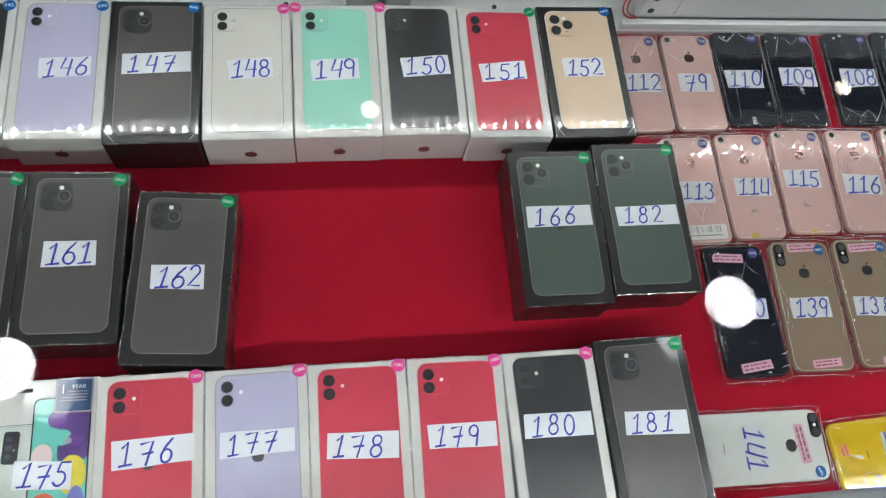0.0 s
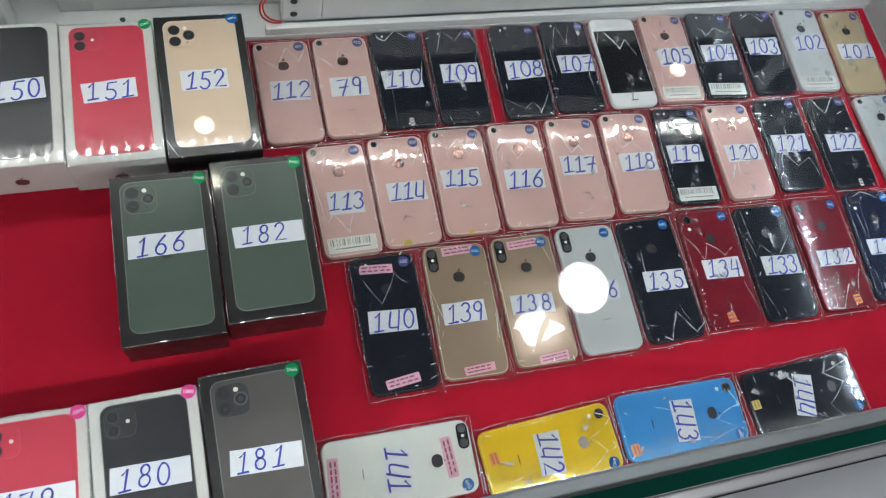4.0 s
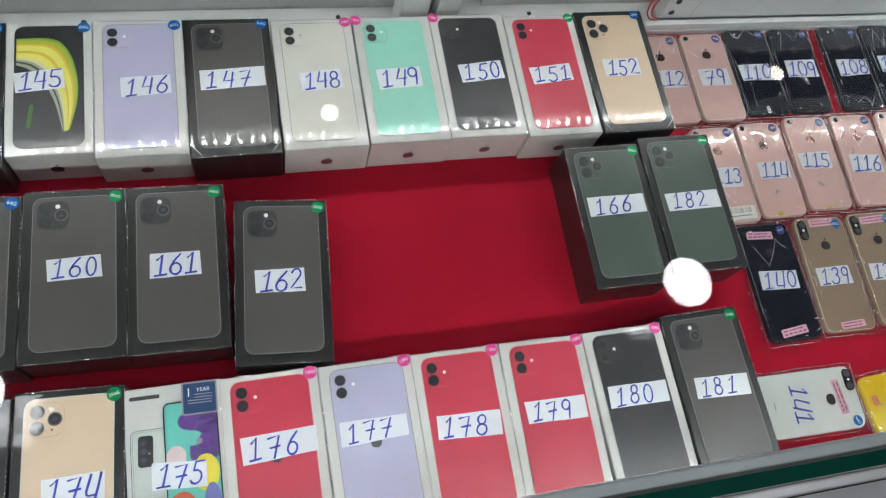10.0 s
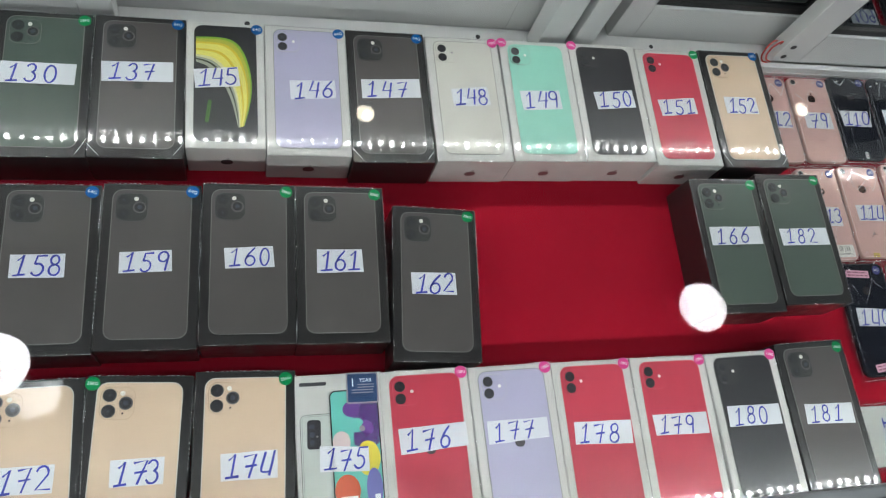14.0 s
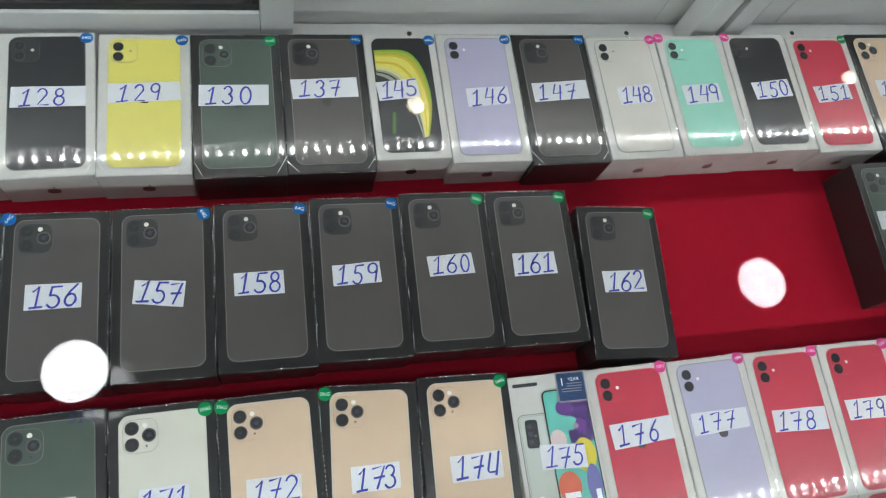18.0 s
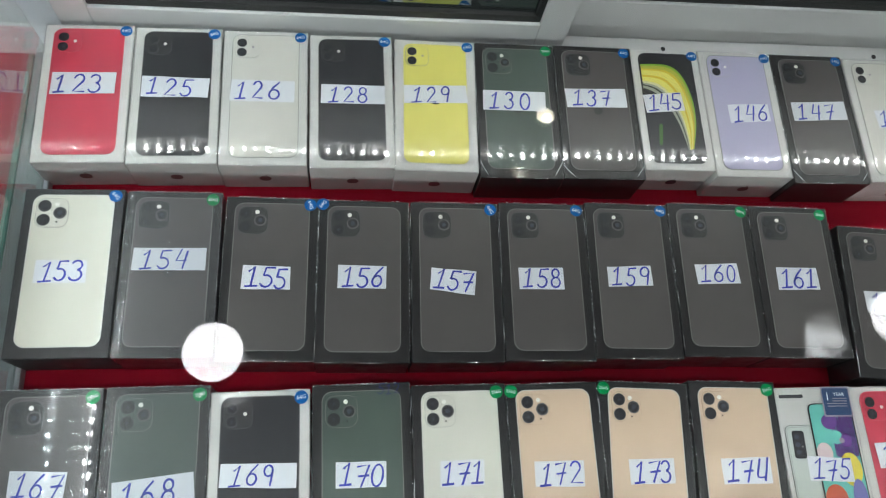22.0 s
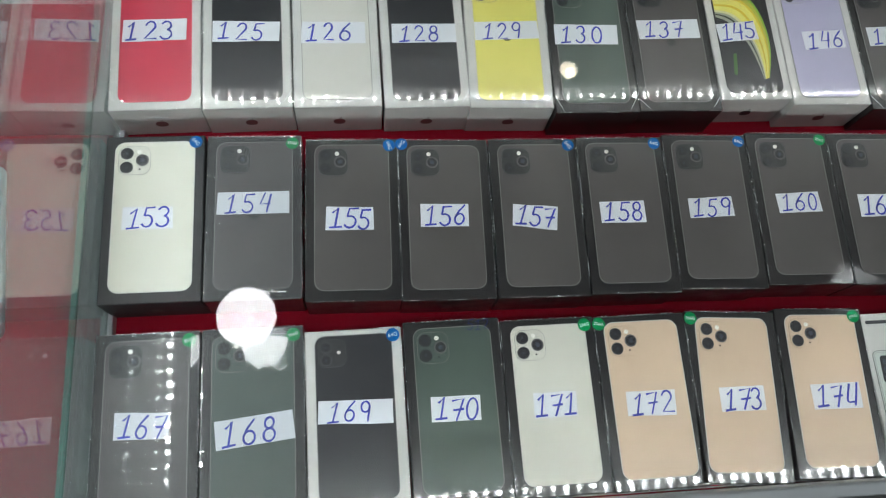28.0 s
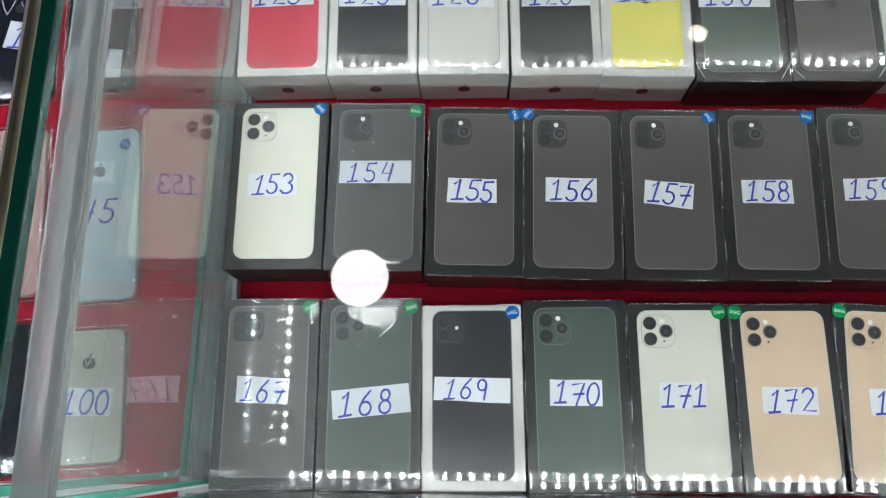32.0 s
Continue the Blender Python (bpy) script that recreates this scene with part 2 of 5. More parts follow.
paper = mat("paper", (0.66, 0.675, 0.71), 0.6, var=0.05, scale=90)
barcode_paper = mat("barcode_paper", (0.70, 0.70, 0.66), 0.5)
marker_ink = mat("marker_ink", (0.022, 0.034, 0.36), 0.45, var=0.25, scale=120)
marker_dark = mat("marker_dark", (0.008, 0.014, 0.10), 0.45, var=0.25, scale=120)
text_white = mat("text_white", (0.85, 0.88, 0.9), 0.5)
text_grey = mat("text_grey", (0.22, 0.22, 0.22), 0.5)
text_dark = mat("text_dark", (0.03, 0.03, 0.035), 0.5)
dot_blue = mat("dot_blue", (0.0, 0.105, 0.34), 0.4, spec=0.15)
seal_blue = mat("seal_blue", (0.014, 0.045, 0.125), **FILM)
dot_navy = mat("dot_navy", (0.035, 0.04, 0.20), 0.35)
dot_green = mat("dot_green", (0.0, 0.245, 0.075), 0.4, spec=0.15)
dot_pink = mat("dot_pink", (0.66, 0.06, 0.26), 0.4, spec=0.15)
pink_tag = mat("pink_tag", (0.70, 0.36, 0.46), 0.5)
tag_ink = mat("tag_ink", (0.22, 0.07, 0.11), 0.5)
orange_tag = mat("orange_tag", (0.75, 0.25, 0.07), 0.5)
gold_tag = mat("gold_tag", (0.65, 0.50, 0.08), 0.5)
DOTS = dict(blue=dot_blue, navy=dot_navy, green=dot_green, pink=dot_pink)
film_edge = clear("film_edge", (0.97, 0.97, 0.97), 5.0, 0.10, 1.45, bump=0.25, bump_scale=30)
film_sleeve = clear("film_sleeve", (0.96, 0.96, 0.96), 2.0, 0.03, 1.45, haze=0.004)
film_loose = clear("film_loose", (0.95, 0.96, 0.97), 1.6, 0.022, 1.45, bump=0.01, bump_scale=24, haze=0.055)
# Pale colours that paint glints onto film folds and patches.
glint_fold = fold("glint_fold", 0.15, 0.95, 0.32, 0.47)
glint_flap = fold("glint_flap", 0.0, 0.42, 0.42, 0.64, 130)
red_cloth = mat("red_cloth", (0.305, 0.0055, 0.018), 0.85, var=0.10, scale=14, bump=0.25, bump_scale=900, spec=0.08)
white_metal = mat("white_metal", (0.545, 0.55, 0.54), 0.32, var=0.07, scale=9, bump=0.03, bump_scale=200)
grey_metal = mat("grey_metal", (0.36, 0.37, 0.38), 0.35, metal=0.4, var=0.08, scale=20)
gasket_black = mat("gasket_black", (0.012, 0.012, 0.012), 0.55)
hole_dark = mat("hole_dark", (0.02, 0.02, 0.02), 0.7)
mirror_dark = mat("mirror_dark", (0.30, 0.33, 0.33), 0.02, metal=1.0, var=0.02)
wire_red = mat("wire_red", (0.45, 0.03, 0.02), 0.4)
top_glass = clear("top_glass", (0.965, 0.985, 0.975), 1.0, 0.0, 1.5)
side_glass = clear("side_glass", (0.965, 0.99, 0.98), 1.9, 0.0, 1.52, haze=0.05)
plain_pane = clear("plain_pane", (0.98, 0.993, 0.988), 0.5, 0.0, 1.5)
glass_green = mat("glass_green", (0.005, 0.085, 0.056), 0.08, coat=0.5, var=0.45, scale=12)
glass_pale = mat("glass_pale", (0.06, 0.30, 0.22), 0.1, coat=0.5, var=0.2, scale=12)
rail_metal = mat("rail_metal", (0.63, 0.645, 0.645), 0.4, metal=0.3, var=0.12, scale=26)
rail_plastic = clear("rail_plastic", (0.93, 0.95, 0.97), 1.2, 0.18, 1.45, haze=0.42)
foot_metal = mat("foot_metal", (0.23, 0.245, 0.235), 0.4, metal=0.3, var=0.2, scale=40)
strip_metal = mat("strip_metal", (0.62, 0.63, 0.60), 0.35, metal=0.3, var=0.14, scale=30)
brass = mat("brass", (0.12, 0.10, 0.055), 0.55, metal=0.3, var=0.3)
wall_paint = mat("wall_paint", (0.30, 0.30, 0.30), 0.8, scale=3)
ceiling_paint = mat("ceiling_paint", (0.20, 0.205, 0.215), 0.85, scale=3)
floor_tile = mat("floor_tile", (0.42, 0.41, 0.39), 0.3, scale=6, var=0.12)
lamp_glow = glow("lamp_glow", (0.98, 0.955, 1.0), 17.5)
spot_glow = glow("spot_glow", (1.0, 0.84, 0.62), 15.0)
bulb_glow = glow("bulb_glow", (1.0, 0.93, 0.82), 160.0)
led_glow = glow("led_glow", (0.99, 1.0, 1.0), 162.0)
led_side = glow("led_side", (0.90, 1.0, 1.12), 246.0)
led_end = glow("led_end", (0.86, 0.98, 1.18), 300.0)
led_front = glow("led_front", (0.965, 1.0, 1.02), 235.0)

# ---- mesh helpers ----
CACHE = {}


def finish(bm, name, smooth=False):
    me = bpy.data.meshes.new(name)
    bm.to_mesh(me)
    bm.free()
    if smooth:
        for p in me.polygons:
            p.use_smooth = True
    return me


def part(name, me, material, parent=None, label="", at=(0, 0, 0), rot=0.0):
    """Links a mesh as one object under its parent."""
    if isinstance(me, bmesh.types.BMesh):
        me = finish(me, name)
    ob = new(name, me)
    if not me.materials:
        me.materials.append(None)
    if ob.material_slots:
        ob.material_slots[0].link = "OBJECT"
        ob.material_slots[0].material = material
    ob.parent = parent
    ob.matrix_basis = pose(*at, 0, 0, rot)
    return tagged(ob, label)


def thing(name, x, y, z, rot, label, category, group="", kind=""):
    ob = new(name)
    ob.empty_display_size = 0.02
    ob.matrix_basis = pose(x, y, z, 0, 0, rot)
    return tagged(ob, label, category, group, kind)


def outline(w, h, r, n=5):
    pts = []
    for cx, cy, a0 in ((w / 2 - r, h / 2 - r, 0), (-w / 2 + r, h / 2 - r, 90), (-w / 2 + r, -h / 2 + r, 180), (w / 2 - r, -h / 2 + r, 270)):
        for i in range(n + 1):
            a = radians(a0 + 90 * i / n)
            pts.append((cx + r * math.cos(a), cy + r * math.sin(a)))
    return pts


def slab(w, h, r, t, soft=0.0, n=5):
    """A plate with rounded corners, its foot at z 0; soft: the radius of its upper and lower edge."""
    key = ("slab", round(w, 4), round(h, 4), r, t, soft, n)
    if key in CACHE:
        return CACHE[key]
    bm = bmesh.new()
    rings = [(0.0, 0.0)] if not soft else []
    if soft:
        k = 4
        rings = [(soft * (1 - math.sin(radians(90 * i / k))), soft * (1 - math.cos(radians(90 * i / k)))) for i in range(k + 1)]
    else:
        rings = [(0.0, 0.0)]
    low = [(ins, dz) for ins, dz in rings]
    loops = []
    for ins, dz in low:
        loops.append([bm.verts.new((x, y, dz)) for x, y in outline(w - 2 * ins, h - 2 * ins, max(r - ins, 0.0002), n)])
    for ins, dz in reversed(low):
        loops.append([bm.verts.new((x, y, t - dz)) for x, y in outline(w - 2 * ins, h - 2 * ins, max(r - ins, 0.0002), n)])
    c = len(loops[0])
    for a, b in zip(loops, loops[1:]):
        for i in range(c):
            bm.faces.new((a[i], a[(i + 1) % c], b[(i + 1) % c], b[i]))
    bm.faces.new(loops[-1])
    bm.faces.new(list(reversed(loops[0])))
    me = finish(bm, "plate")
    if soft:
        for p in me.polygons:
            p.use_smooth = len(p.vertices) == 4
    CACHE[key] = me
    return me


def ring(w, h, r, width, t):
    """A narrow rounded frame, for the bright edge line of a printed phone."""
    key = ("ring", round(w, 4), round(h, 4), r, width, t)
    if key in CACHE:
        return CACHE[key]
    bm = bmesh.new()
    o = [bm.verts.new((x, y, t)) for x, y in outline(w, h, r)]
    i = [bm.verts.new((x, y, t)) for x, y in outline(w - 2 * width, h - 2 * width, r - width)]
    o0 = [bm.verts.new((x, y, 0)) for x, y in outline(w, h, r)]
    c = len(o)
    for k in range(c):
        bm.faces.new((o[k], o[(k + 1) % c], i[(k + 1) % c], i[k]))
        bm.faces.new((o0[k], o0[(k + 1) % c], o[(k + 1) % c], o[k]))
    CACHE[key] = finish(bm, "rim")
    return CACHE[key]


def disc(r, t, n=20, dome=0.0):
    key = ("disc", r, t, n, dome)
    if key in CACHE:
        return CACHE[key]
    bm = bmesh.new()
    loops = [[bm.verts.new((q * math.cos(2 * math.pi * i / n), q * math.sin(2 * math.pi * i / n), z)) for i in range(n)]
             for q, z in ((r, 0), (r, t), (r * 0.72, t + dome * 0.7), (r * 0.4, t + dome))]
    for a, b in zip(loops, loops[1:]):
        for i in range(n):
            bm.faces.new((a[i], a[(i + 1) % n], b[(i + 1) % n], b[i]))
    bm.faces.new(loops[-1])
    CACHE[key] = finish(bm, "disc")
    return CACHE[key]


def block(x0, x1, y0, y1, z0, z1, bevel=0.0, seg=2):
    bm = bmesh.new()
    bmesh.ops.create_cube(bm, size=1.0)
    for v in bm.verts:
        v.co = ((x0 + x1) / 2 + v.co.x * (x1 - x0), (y0 + y1) / 2 + v.co.y * (y1 - y0), (z0 + z1) / 2 + v.co.z * (z1 - z0))
    if bevel:
        bmesh.ops.bevel(bm, geom=bm.edges[:], offset=bevel, segments=seg, affect="EDGES", profile=0.6)
    return bm


def apple(s):
    """A plain round mark with a small leaf."""
    key = ("mark", s)
    if key in CACHE:
        return CACHE[key]
    bm = bmesh.new()
    n = 30
    pts = []
    for i in range(n):
        a = 2 * math.pi * i / n
        rad = 0.5 * (1 + 0.05 * math.cos(2 * a) - 0.16 * math.exp(-((a - math.pi / 2) / 0.30) ** 2) - 0.08 * math.exp(-((a - 1.5 * math.pi) / 0.25) ** 2) + 0.05 * math.sin(a))
        pts.append(bm.verts.new((s * rad * math.cos(a) * 0.95, s * (rad * math.sin(a) - 0.08), 0.0)))
    bm.faces.new(pts)
    leaf = [(0.0, 0.42), (0.0, 0.56), (0.08, 0.66), (0.22, 0.72), (0.21, 0.58), (0.13, 0.47)]
    bm.faces.new([bm.verts.new((s * x, s * y, 0.0)) for x, y in leaf])
    CACHE[key] = finish(bm, "mark")
    return CACHE[key]


# ---- handwriting: each digit as strokes in a cell 0.6 wide and 1 high ----
def arc(cx, cy, rx, ry, a0, a1, n=9):
    return [(cx + rx * math.cos(radians(a0 + (a1 - a0) * i / n)), cy + ry * math.sin(radians(a0 + (a1 - a0) * i / n))) for i in range(n + 1)]


STROKES = {
    "0": [arc(0.3, 0.5, 0.25, 0.48, 100, 470, 16)],
    "1": [[(0.14, 0.76), (0.38, 1.0), (0.28, 0.03)], [(0.05, 0.02), (0.56, 0.06)]],
    "2": [arc(0.30, 0.73, 0.22, 0.26, 165, -25) + [(0.10, 0.05), (0.62, 0.04)]],
    "3": [arc(0.27, 0.76, 0.22, 0.23, 155, -75) + arc(0.26, 0.28, 0.27, 0.27, 80, -155)],
    "4": [[(0.22, 0.98), (0.06, 0.40), (0.58, 0.42)], [(0.54, 0.90), (0.46, 0.0)]],
    "u": [[(0.14, 0.96), (0.04, 0.30), (0.07, 0.17), (0.16, 0.13), (0.50, 0.15)], [(0.56, 1.0), (0.52, 0.5), (0.46, 0.0)]],
    "5": [[(0.60, 0.97), (0.20, 0.95), (0.14, 0.56)] + arc(0.28, 0.30, 0.26, 0.29, 115, -150)],
    "6": [[(0.50, 0.98), (0.22, 0.66)] + arc(0.30, 0.28, 0.24, 0.27, 160, 520, 14)],
    "7": [[(0.05, 0.88), (0.56, 0.96), (0.30, 0.0)], [(0.14, 0.46), (0.58, 0.50)]],
    "8": [arc(0.30, 0.75, 0.19, 0.22, 270, -90, 14) + arc(0.30, 0.27, 0.24, 0.26, 90, -270, 14)[1:]],
    "9": [arc(0.28, 0.70, 0.22, 0.26, 10, 360, 14) + [(0.50, 0.72), (0.42, 0.0)]],
}


def handwriting(text, h, seed, room=0.0):
    rng = random.Random(seed)
    verts, faces = [], []
    wid, gap = 0.60 * h, 0.20 * h
    if room and len(text) > 1:
        gap = max(0.06 * h, min(0.22 * h, (room - len(text) * wid) / (len(text) - 1)))
    total = len(text) * wid + (len(text) - 1) * gap
    for i, ch in enumerate(text):
        ox, oy = -total / 2 + i * (wid + gap), -h / 2 + rng.uniform(-0.05, 0.05) * h
        sl, sx = rng.uniform(0.04, 0.17), rng.uniform(0.88, 1.05)
        if ch == "4" and text not in ("154", "149", "148", "147", "146", "145", "104", "134", "45"):
            ch = "u"
        for line in STROKES[ch]:
            pts = [Vector((ox + (x * sx + sl * y) * h, oy + y * h, 0)) for x, y in line]
            half, base = 0.047 * h, len(verts)
            for k, p in enumerate(pts):
                d = (pts[min(k + 1, len(pts) - 1)] - pts[max(k - 1, 0)]).normalized()
                side = Vector((-d.y, d.x, 0)) * half * rng.uniform(0.8, 1.15)
                if k == 0:
                    p = p - d * half * 0.6
                if k == len(pts) - 1:
                    p = p + d * half * 0.6
                z = 0.00002 * (len(faces) % 3)
                verts += [(p + side) + Vector((0, 0, z)), (p - side) + Vector((0, 0, z))]
            for k in range(len(pts) - 1):
                a = base + 2 * k
                faces.append((a, a + 1, a + 3, a + 2))
    me = bpy.data.meshes.new("handwriting")
    me.from_pydata([tuple(v) for v in verts], [], faces)
    return me


def lettering(text, size):
    key = ("text", text, size)
    if key not in CACHE:
        cu = bpy.data.curves.new("letters", "FONT")
        cu.body, cu.size, cu.align_x, cu.align_y = text, size, "CENTER", "CENTER"
        cu.resolution_u = 2
        ob = bpy.data.objects.new("letters", cu)
        CACHE[key] = bpy.data.meshes.new_from_object(ob)
        bpy.data.objects.remove(ob)
    return CACHE[key]


def sheet(w, h, t=0.00018, n=1, seed=0, lift=0.0):
    """A cut piece of paper; corners not quite square, one corner a little lifted."""
    rng = random.Random(seed)
    bm = bmesh.new()
    j = lambda: rng.uniform(-0.0007, 0.0007)
    xs = [-0.5, -0.2, 0.2, 0.5]
    cor = [(j(), j()) for _ in range(4)]
    g = []
    for v in (-0.5, 0.5):
        row = []
        for u in xs:
            k = (0 if u < 0 else 1) + (0 if v < 0 else 2)
            row.append(bm.verts.new((u * w + cor[k][0], v * h + cor[k][1], t + lift * max(0, abs(u) - 0.2) * 2)))
        g.append(row)
    for i in range(3):
        bm.faces.new((g[0][i], g[0][i + 1], g[1][i + 1], g[1][i]))
    return finish(bm, "paper")


def note_on(parent, z, note):
    u, v, w, h, rot, text = note
    seed = sum(ord(c) * 7 ** i for i, c in enumerate(text))
    lab = part("number_label", sheet(w, h, seed=seed), paper, parent, "white paper label numbered %s in blue marker" % text, (u, v, z), rot)
    part("handwriting", handwriting(text, min(h * (0.88 if w < 0.06 else 0.84), w * 1.10 / (len(text) * 0.75 - 0.1)), seed, w * 0.86), marker_ink, lab, "", (0 if w < 0.06 else -0.006, 0, 0.00035))


def dot_on(parent, z, w, h, dot, r=0.0064):
    colour, text, fx, fy = dot[:4]
    rng = random.Random(int(abs(parent.location.x) * 1e5))
    s = part("round_sticker", disc(r, 0.0002, 24), DOTS[colour], parent, "round %s sticker printed %s" % (colour, text), (fx * w, fy * h, z), dot[4] if len(dot) > 4 else rng.uniform(-20, 20))
    part("sticker_text", lettering(text, r * (0.85 if len(text) < 4 else 0.68)), text_white, s, "", (0, 0, 0.00035))


# ---- sealed boxes ----
NAMES = {"red_print": "red", "black_print": "black", "white_print": "white", "yellow_print": "yellow", "lilac_print": "lilac", "mint_print": "mint green",
         "green_print": "dark green", "grey_print": "dark grey", "gold_print": "gold", "silver_print": "silver white"}
TALL = 0.055


def camera_plate(parent, z, x, y, s, kind, ink, pale):
    plate = part("camera_plate", slab(s, s, s * 0.28, 0.0003), print_plate if ink in (grey_print, black_print) else ink, parent, "", (x, y, z))
    part("plate_rim", ring(s, s, s * 0.28, 0.0004, 0.0005), rim_gold if ink is gold_print else rim_grey if ink in (silver_print, yellow_print, mint_print) else rim_pale if pale else rim_red if ink is red_print else rim_light if ink is green_print else rim_dim, plate)
    spots = ((-0.22, 0.22), (-0.22, -0.24)) if kind == "dual" else ((-0.24, 0.24), (-0.24, -0.24), (0.24, 0.0))
    for px, py in spots:
        part("lens_ring", disc(s * 0.205, 0.0004), ring_grey if pale or (px > 0 and ink in (grey_print, green_print)) else rim_dim if ink is black_print else lens_ring, plate, "", (px * s, py * s, 0.0003))
        part("lens", disc(s * (0.165 if px > 0 else 0.18), 0.0006), print_lens, plate, "", (px * s, py * s, 0.0003))
        part("lens_glint", disc(s * (0.075 if px > 0 else 0.04), 0.0007), print_glint, plate, "", (px * s, py * s, 0.0003))
    part("flash", disc(s * (0.05 if ink in (white_print, yellow_print) else 0.072 if kind == "triple" else 0.065), 0.0004), mark_grey if ink in (white_print, yellow_print) else flash_white, plate, "", ((0.24 if kind == "dual" else 0.13) * s, (0.02 if kind == "dual" else 0.30) * s, 0.0003))
    if kind == "triple":
        part("microphone", disc(s * 0.03, 0.0004, 10), print_lens, plate, "", (0.17 * s, -0.31 * s, 0.0003))


def box_body(w, h):
    key = ("box", w, h)
    if key not in CACHE:
        bm = block(-w / 2, w / 2, -h / 2, h / 2, 0, TALL, 0.0016, 4)
        CACHE[key] = finish(bm, "body")
    return CACHE[key]


def film_rim(w, h, seed):
    """The welded edge of the shrink film: a low uneven ridge round the lid."""
    rng = random.Random(seed)
    bm = bmesh.new()
    path = []
    for (x0, y0), (x1, y1) in zip(((-1, -1), (1, -1), (1, 1), (-1, 1)), ((1, -1), (1, 1), (-1, 1), (-1, -1))):
        for i in range(14):
            f = i / 14
            path.append(((x0 + (x1 - x0) * f) * w / 2, (y0 + (y1 - y0) * f) * h / 2))
    rows = []
    for x, y in path:
        j, r = rng.uniform(-0.00012, 0.00012), rng.uniform(0.0007, 0.0010)
        d = Vector((x / w, y / h, 0)).normalized()
        rows.append([bm.verts.new((x + d.x * (r * math.cos(a) + j), y + d.y * (r * math.cos(a) + j), r * math.sin(a))) for a in (math.pi, 2.4, 1.57, 0.8, 0.0, -0.7)])
    n = len(rows)
    for i in range(n):
        for k in range(5):
            bm.faces.new((rows[i][k], rows[i][k + 1], rows[(i + 1) % n][k + 1], rows[(i + 1) % n][k]))
    bmesh.ops.recalc_face_normals(bm, faces=bm.faces)
    return finish(bm, "film_rim", True)


def film_creases(w, h, seed, back, amount=1.0):
    """Strips painted pale for glints on the shrink film: broken lines on the lid's edges and, on the back row, curled
    corners.
    """
    rng = random.Random(seed)
    lines = []
    # Regular pale dashes imitate diode reflections along the lid's edges.
    side_glints = (rng.random() < 0.55, rng.random() < 0.55)
    for (x0, y0), (x1, y1), keep in (((-0.5, 0.5), (0.5, 0.5), 0.9), ((-0.5, -0.5), (-0.5, 0.5), 0.32), ((0.5, -0.5), (0.5, 0.5), 0.32), ((-0.5, -0.5), (0.5, -0.5), 0.7)):
        L = w if y0 == y1 else h
        d = 0.004
        dashes = amount >= 1 and (y0 + y1 == 1 or (x0 == x1 and side_glints[x0 > 0]))
        fade = rng.uniform(0.0, 0.5) if x0 == x1 else -1.0
        while d < L - 0.01:
            run = rng.uniform(0.0020, 0.0034) if dashes else rng.uniform(0.006, 0.024)
            if (d / L > fade and rng.random() < 0.9) if dashes else rng.random() < keep * amount:
                a, b = d / L, min(1, (d + run) / L)
                j = rng.uniform(-0.0003, 0.0003)
                lines.append(([((x0 + (x1 - x0) * f) * (w + j), (y0 + (y1 - y0) * f) * (h + j)) for f in (a, (a + b) / 2, b)], rng.uniform(0.0002, 0.00034) if y0 + y1 == 1 else rng.uniform(0.00013, 0.00024), 0.0010))
            d += run + (rng.uniform(0.0012, 0.0022) if dashes else rng.uniform(0.001, 0.004))
    if back:
        for sx in (-1, 1):
            r, k = rng.uniform(0.012, 0.022), rng.uniform(0.75, 1.15)
            lines.append(([(sx * (w / 2 - 0.0105 * k * (1 - f) ** 2.2), -h / 2 + 0.002 + r * 1.25 * f * (2 - f) * 0.8) for f in (1 - i / 8 for i in range(9))], 0.00030 * k, 0.0011))
    verts, faces = [], []
    for pts, half, z in lines:
        base = len(verts)
        for k, (x, y) in enumerate(pts):
            ax, ay = pts[max(k - 1, 0)]
            bx, by = pts[min(k + 1, len(pts) - 1)]
            L = math.hypot(bx - ax, by - ay) or 1
            t = half * (0.3 if k in (0, len(pts) - 1) else rng.uniform(0.7, 1.3))
            nx, ny = -(by - ay) / L * t, (bx - ax) / L * t
            verts += [(x + nx, y + ny, z), (x, y, z + t * 0.8), (x - nx, y - ny, z)]
        for k in range(len(pts) - 1):
            a = base + 3 * k
            faces += [(a, a + 1, a + 4, a + 3), (a + 1, a + 2, a + 5, a + 4)]
    me = bpy.data.meshes.new("film_creases")
    me.from_pydata(verts, [], faces)
    return me


def loose_film(w, h, seed):
    """Shrink film that has come away from the lid: a thin sheet with shallow waves, fixed at the box's edges."""
    rng = random.Random(seed)
    off = Vector((rng.uniform(0, 40), rng.uniform(0, 40), 0))
    nx, ny = 36, 64
    verts, faces = [], []
    for j in range(ny + 1):
        for i in range(nx + 1):
            x, y = (i / nx - 0.5) * w, (j / ny - 0.5) * h
            free = min(1.0, (w / 2 - abs(x)) / 0.008, (h / 2 - abs(y)) / 0.008)
            z = 0.0013 + free * (0.0005 + 0.00006 * noise.noise(Vector((x * 40, y * 26, 2)) + off) + 0.00002 * abs(noise.noise(Vector((x * 90 + y * 40, y * 80, 6)) + off)))
            verts.append((x, y, z))
    for j in range(ny):
        for i in range(nx):
            a = j * (nx + 1) + i
            faces.append((a, a + 1, a + nx + 2, a + nx + 1))
    me = bpy.data.meshes.new("loose_film")
    me.from_pydata(verts, [], faces)
    for p in me.polygons:
        p.use_smooth = True
    return me


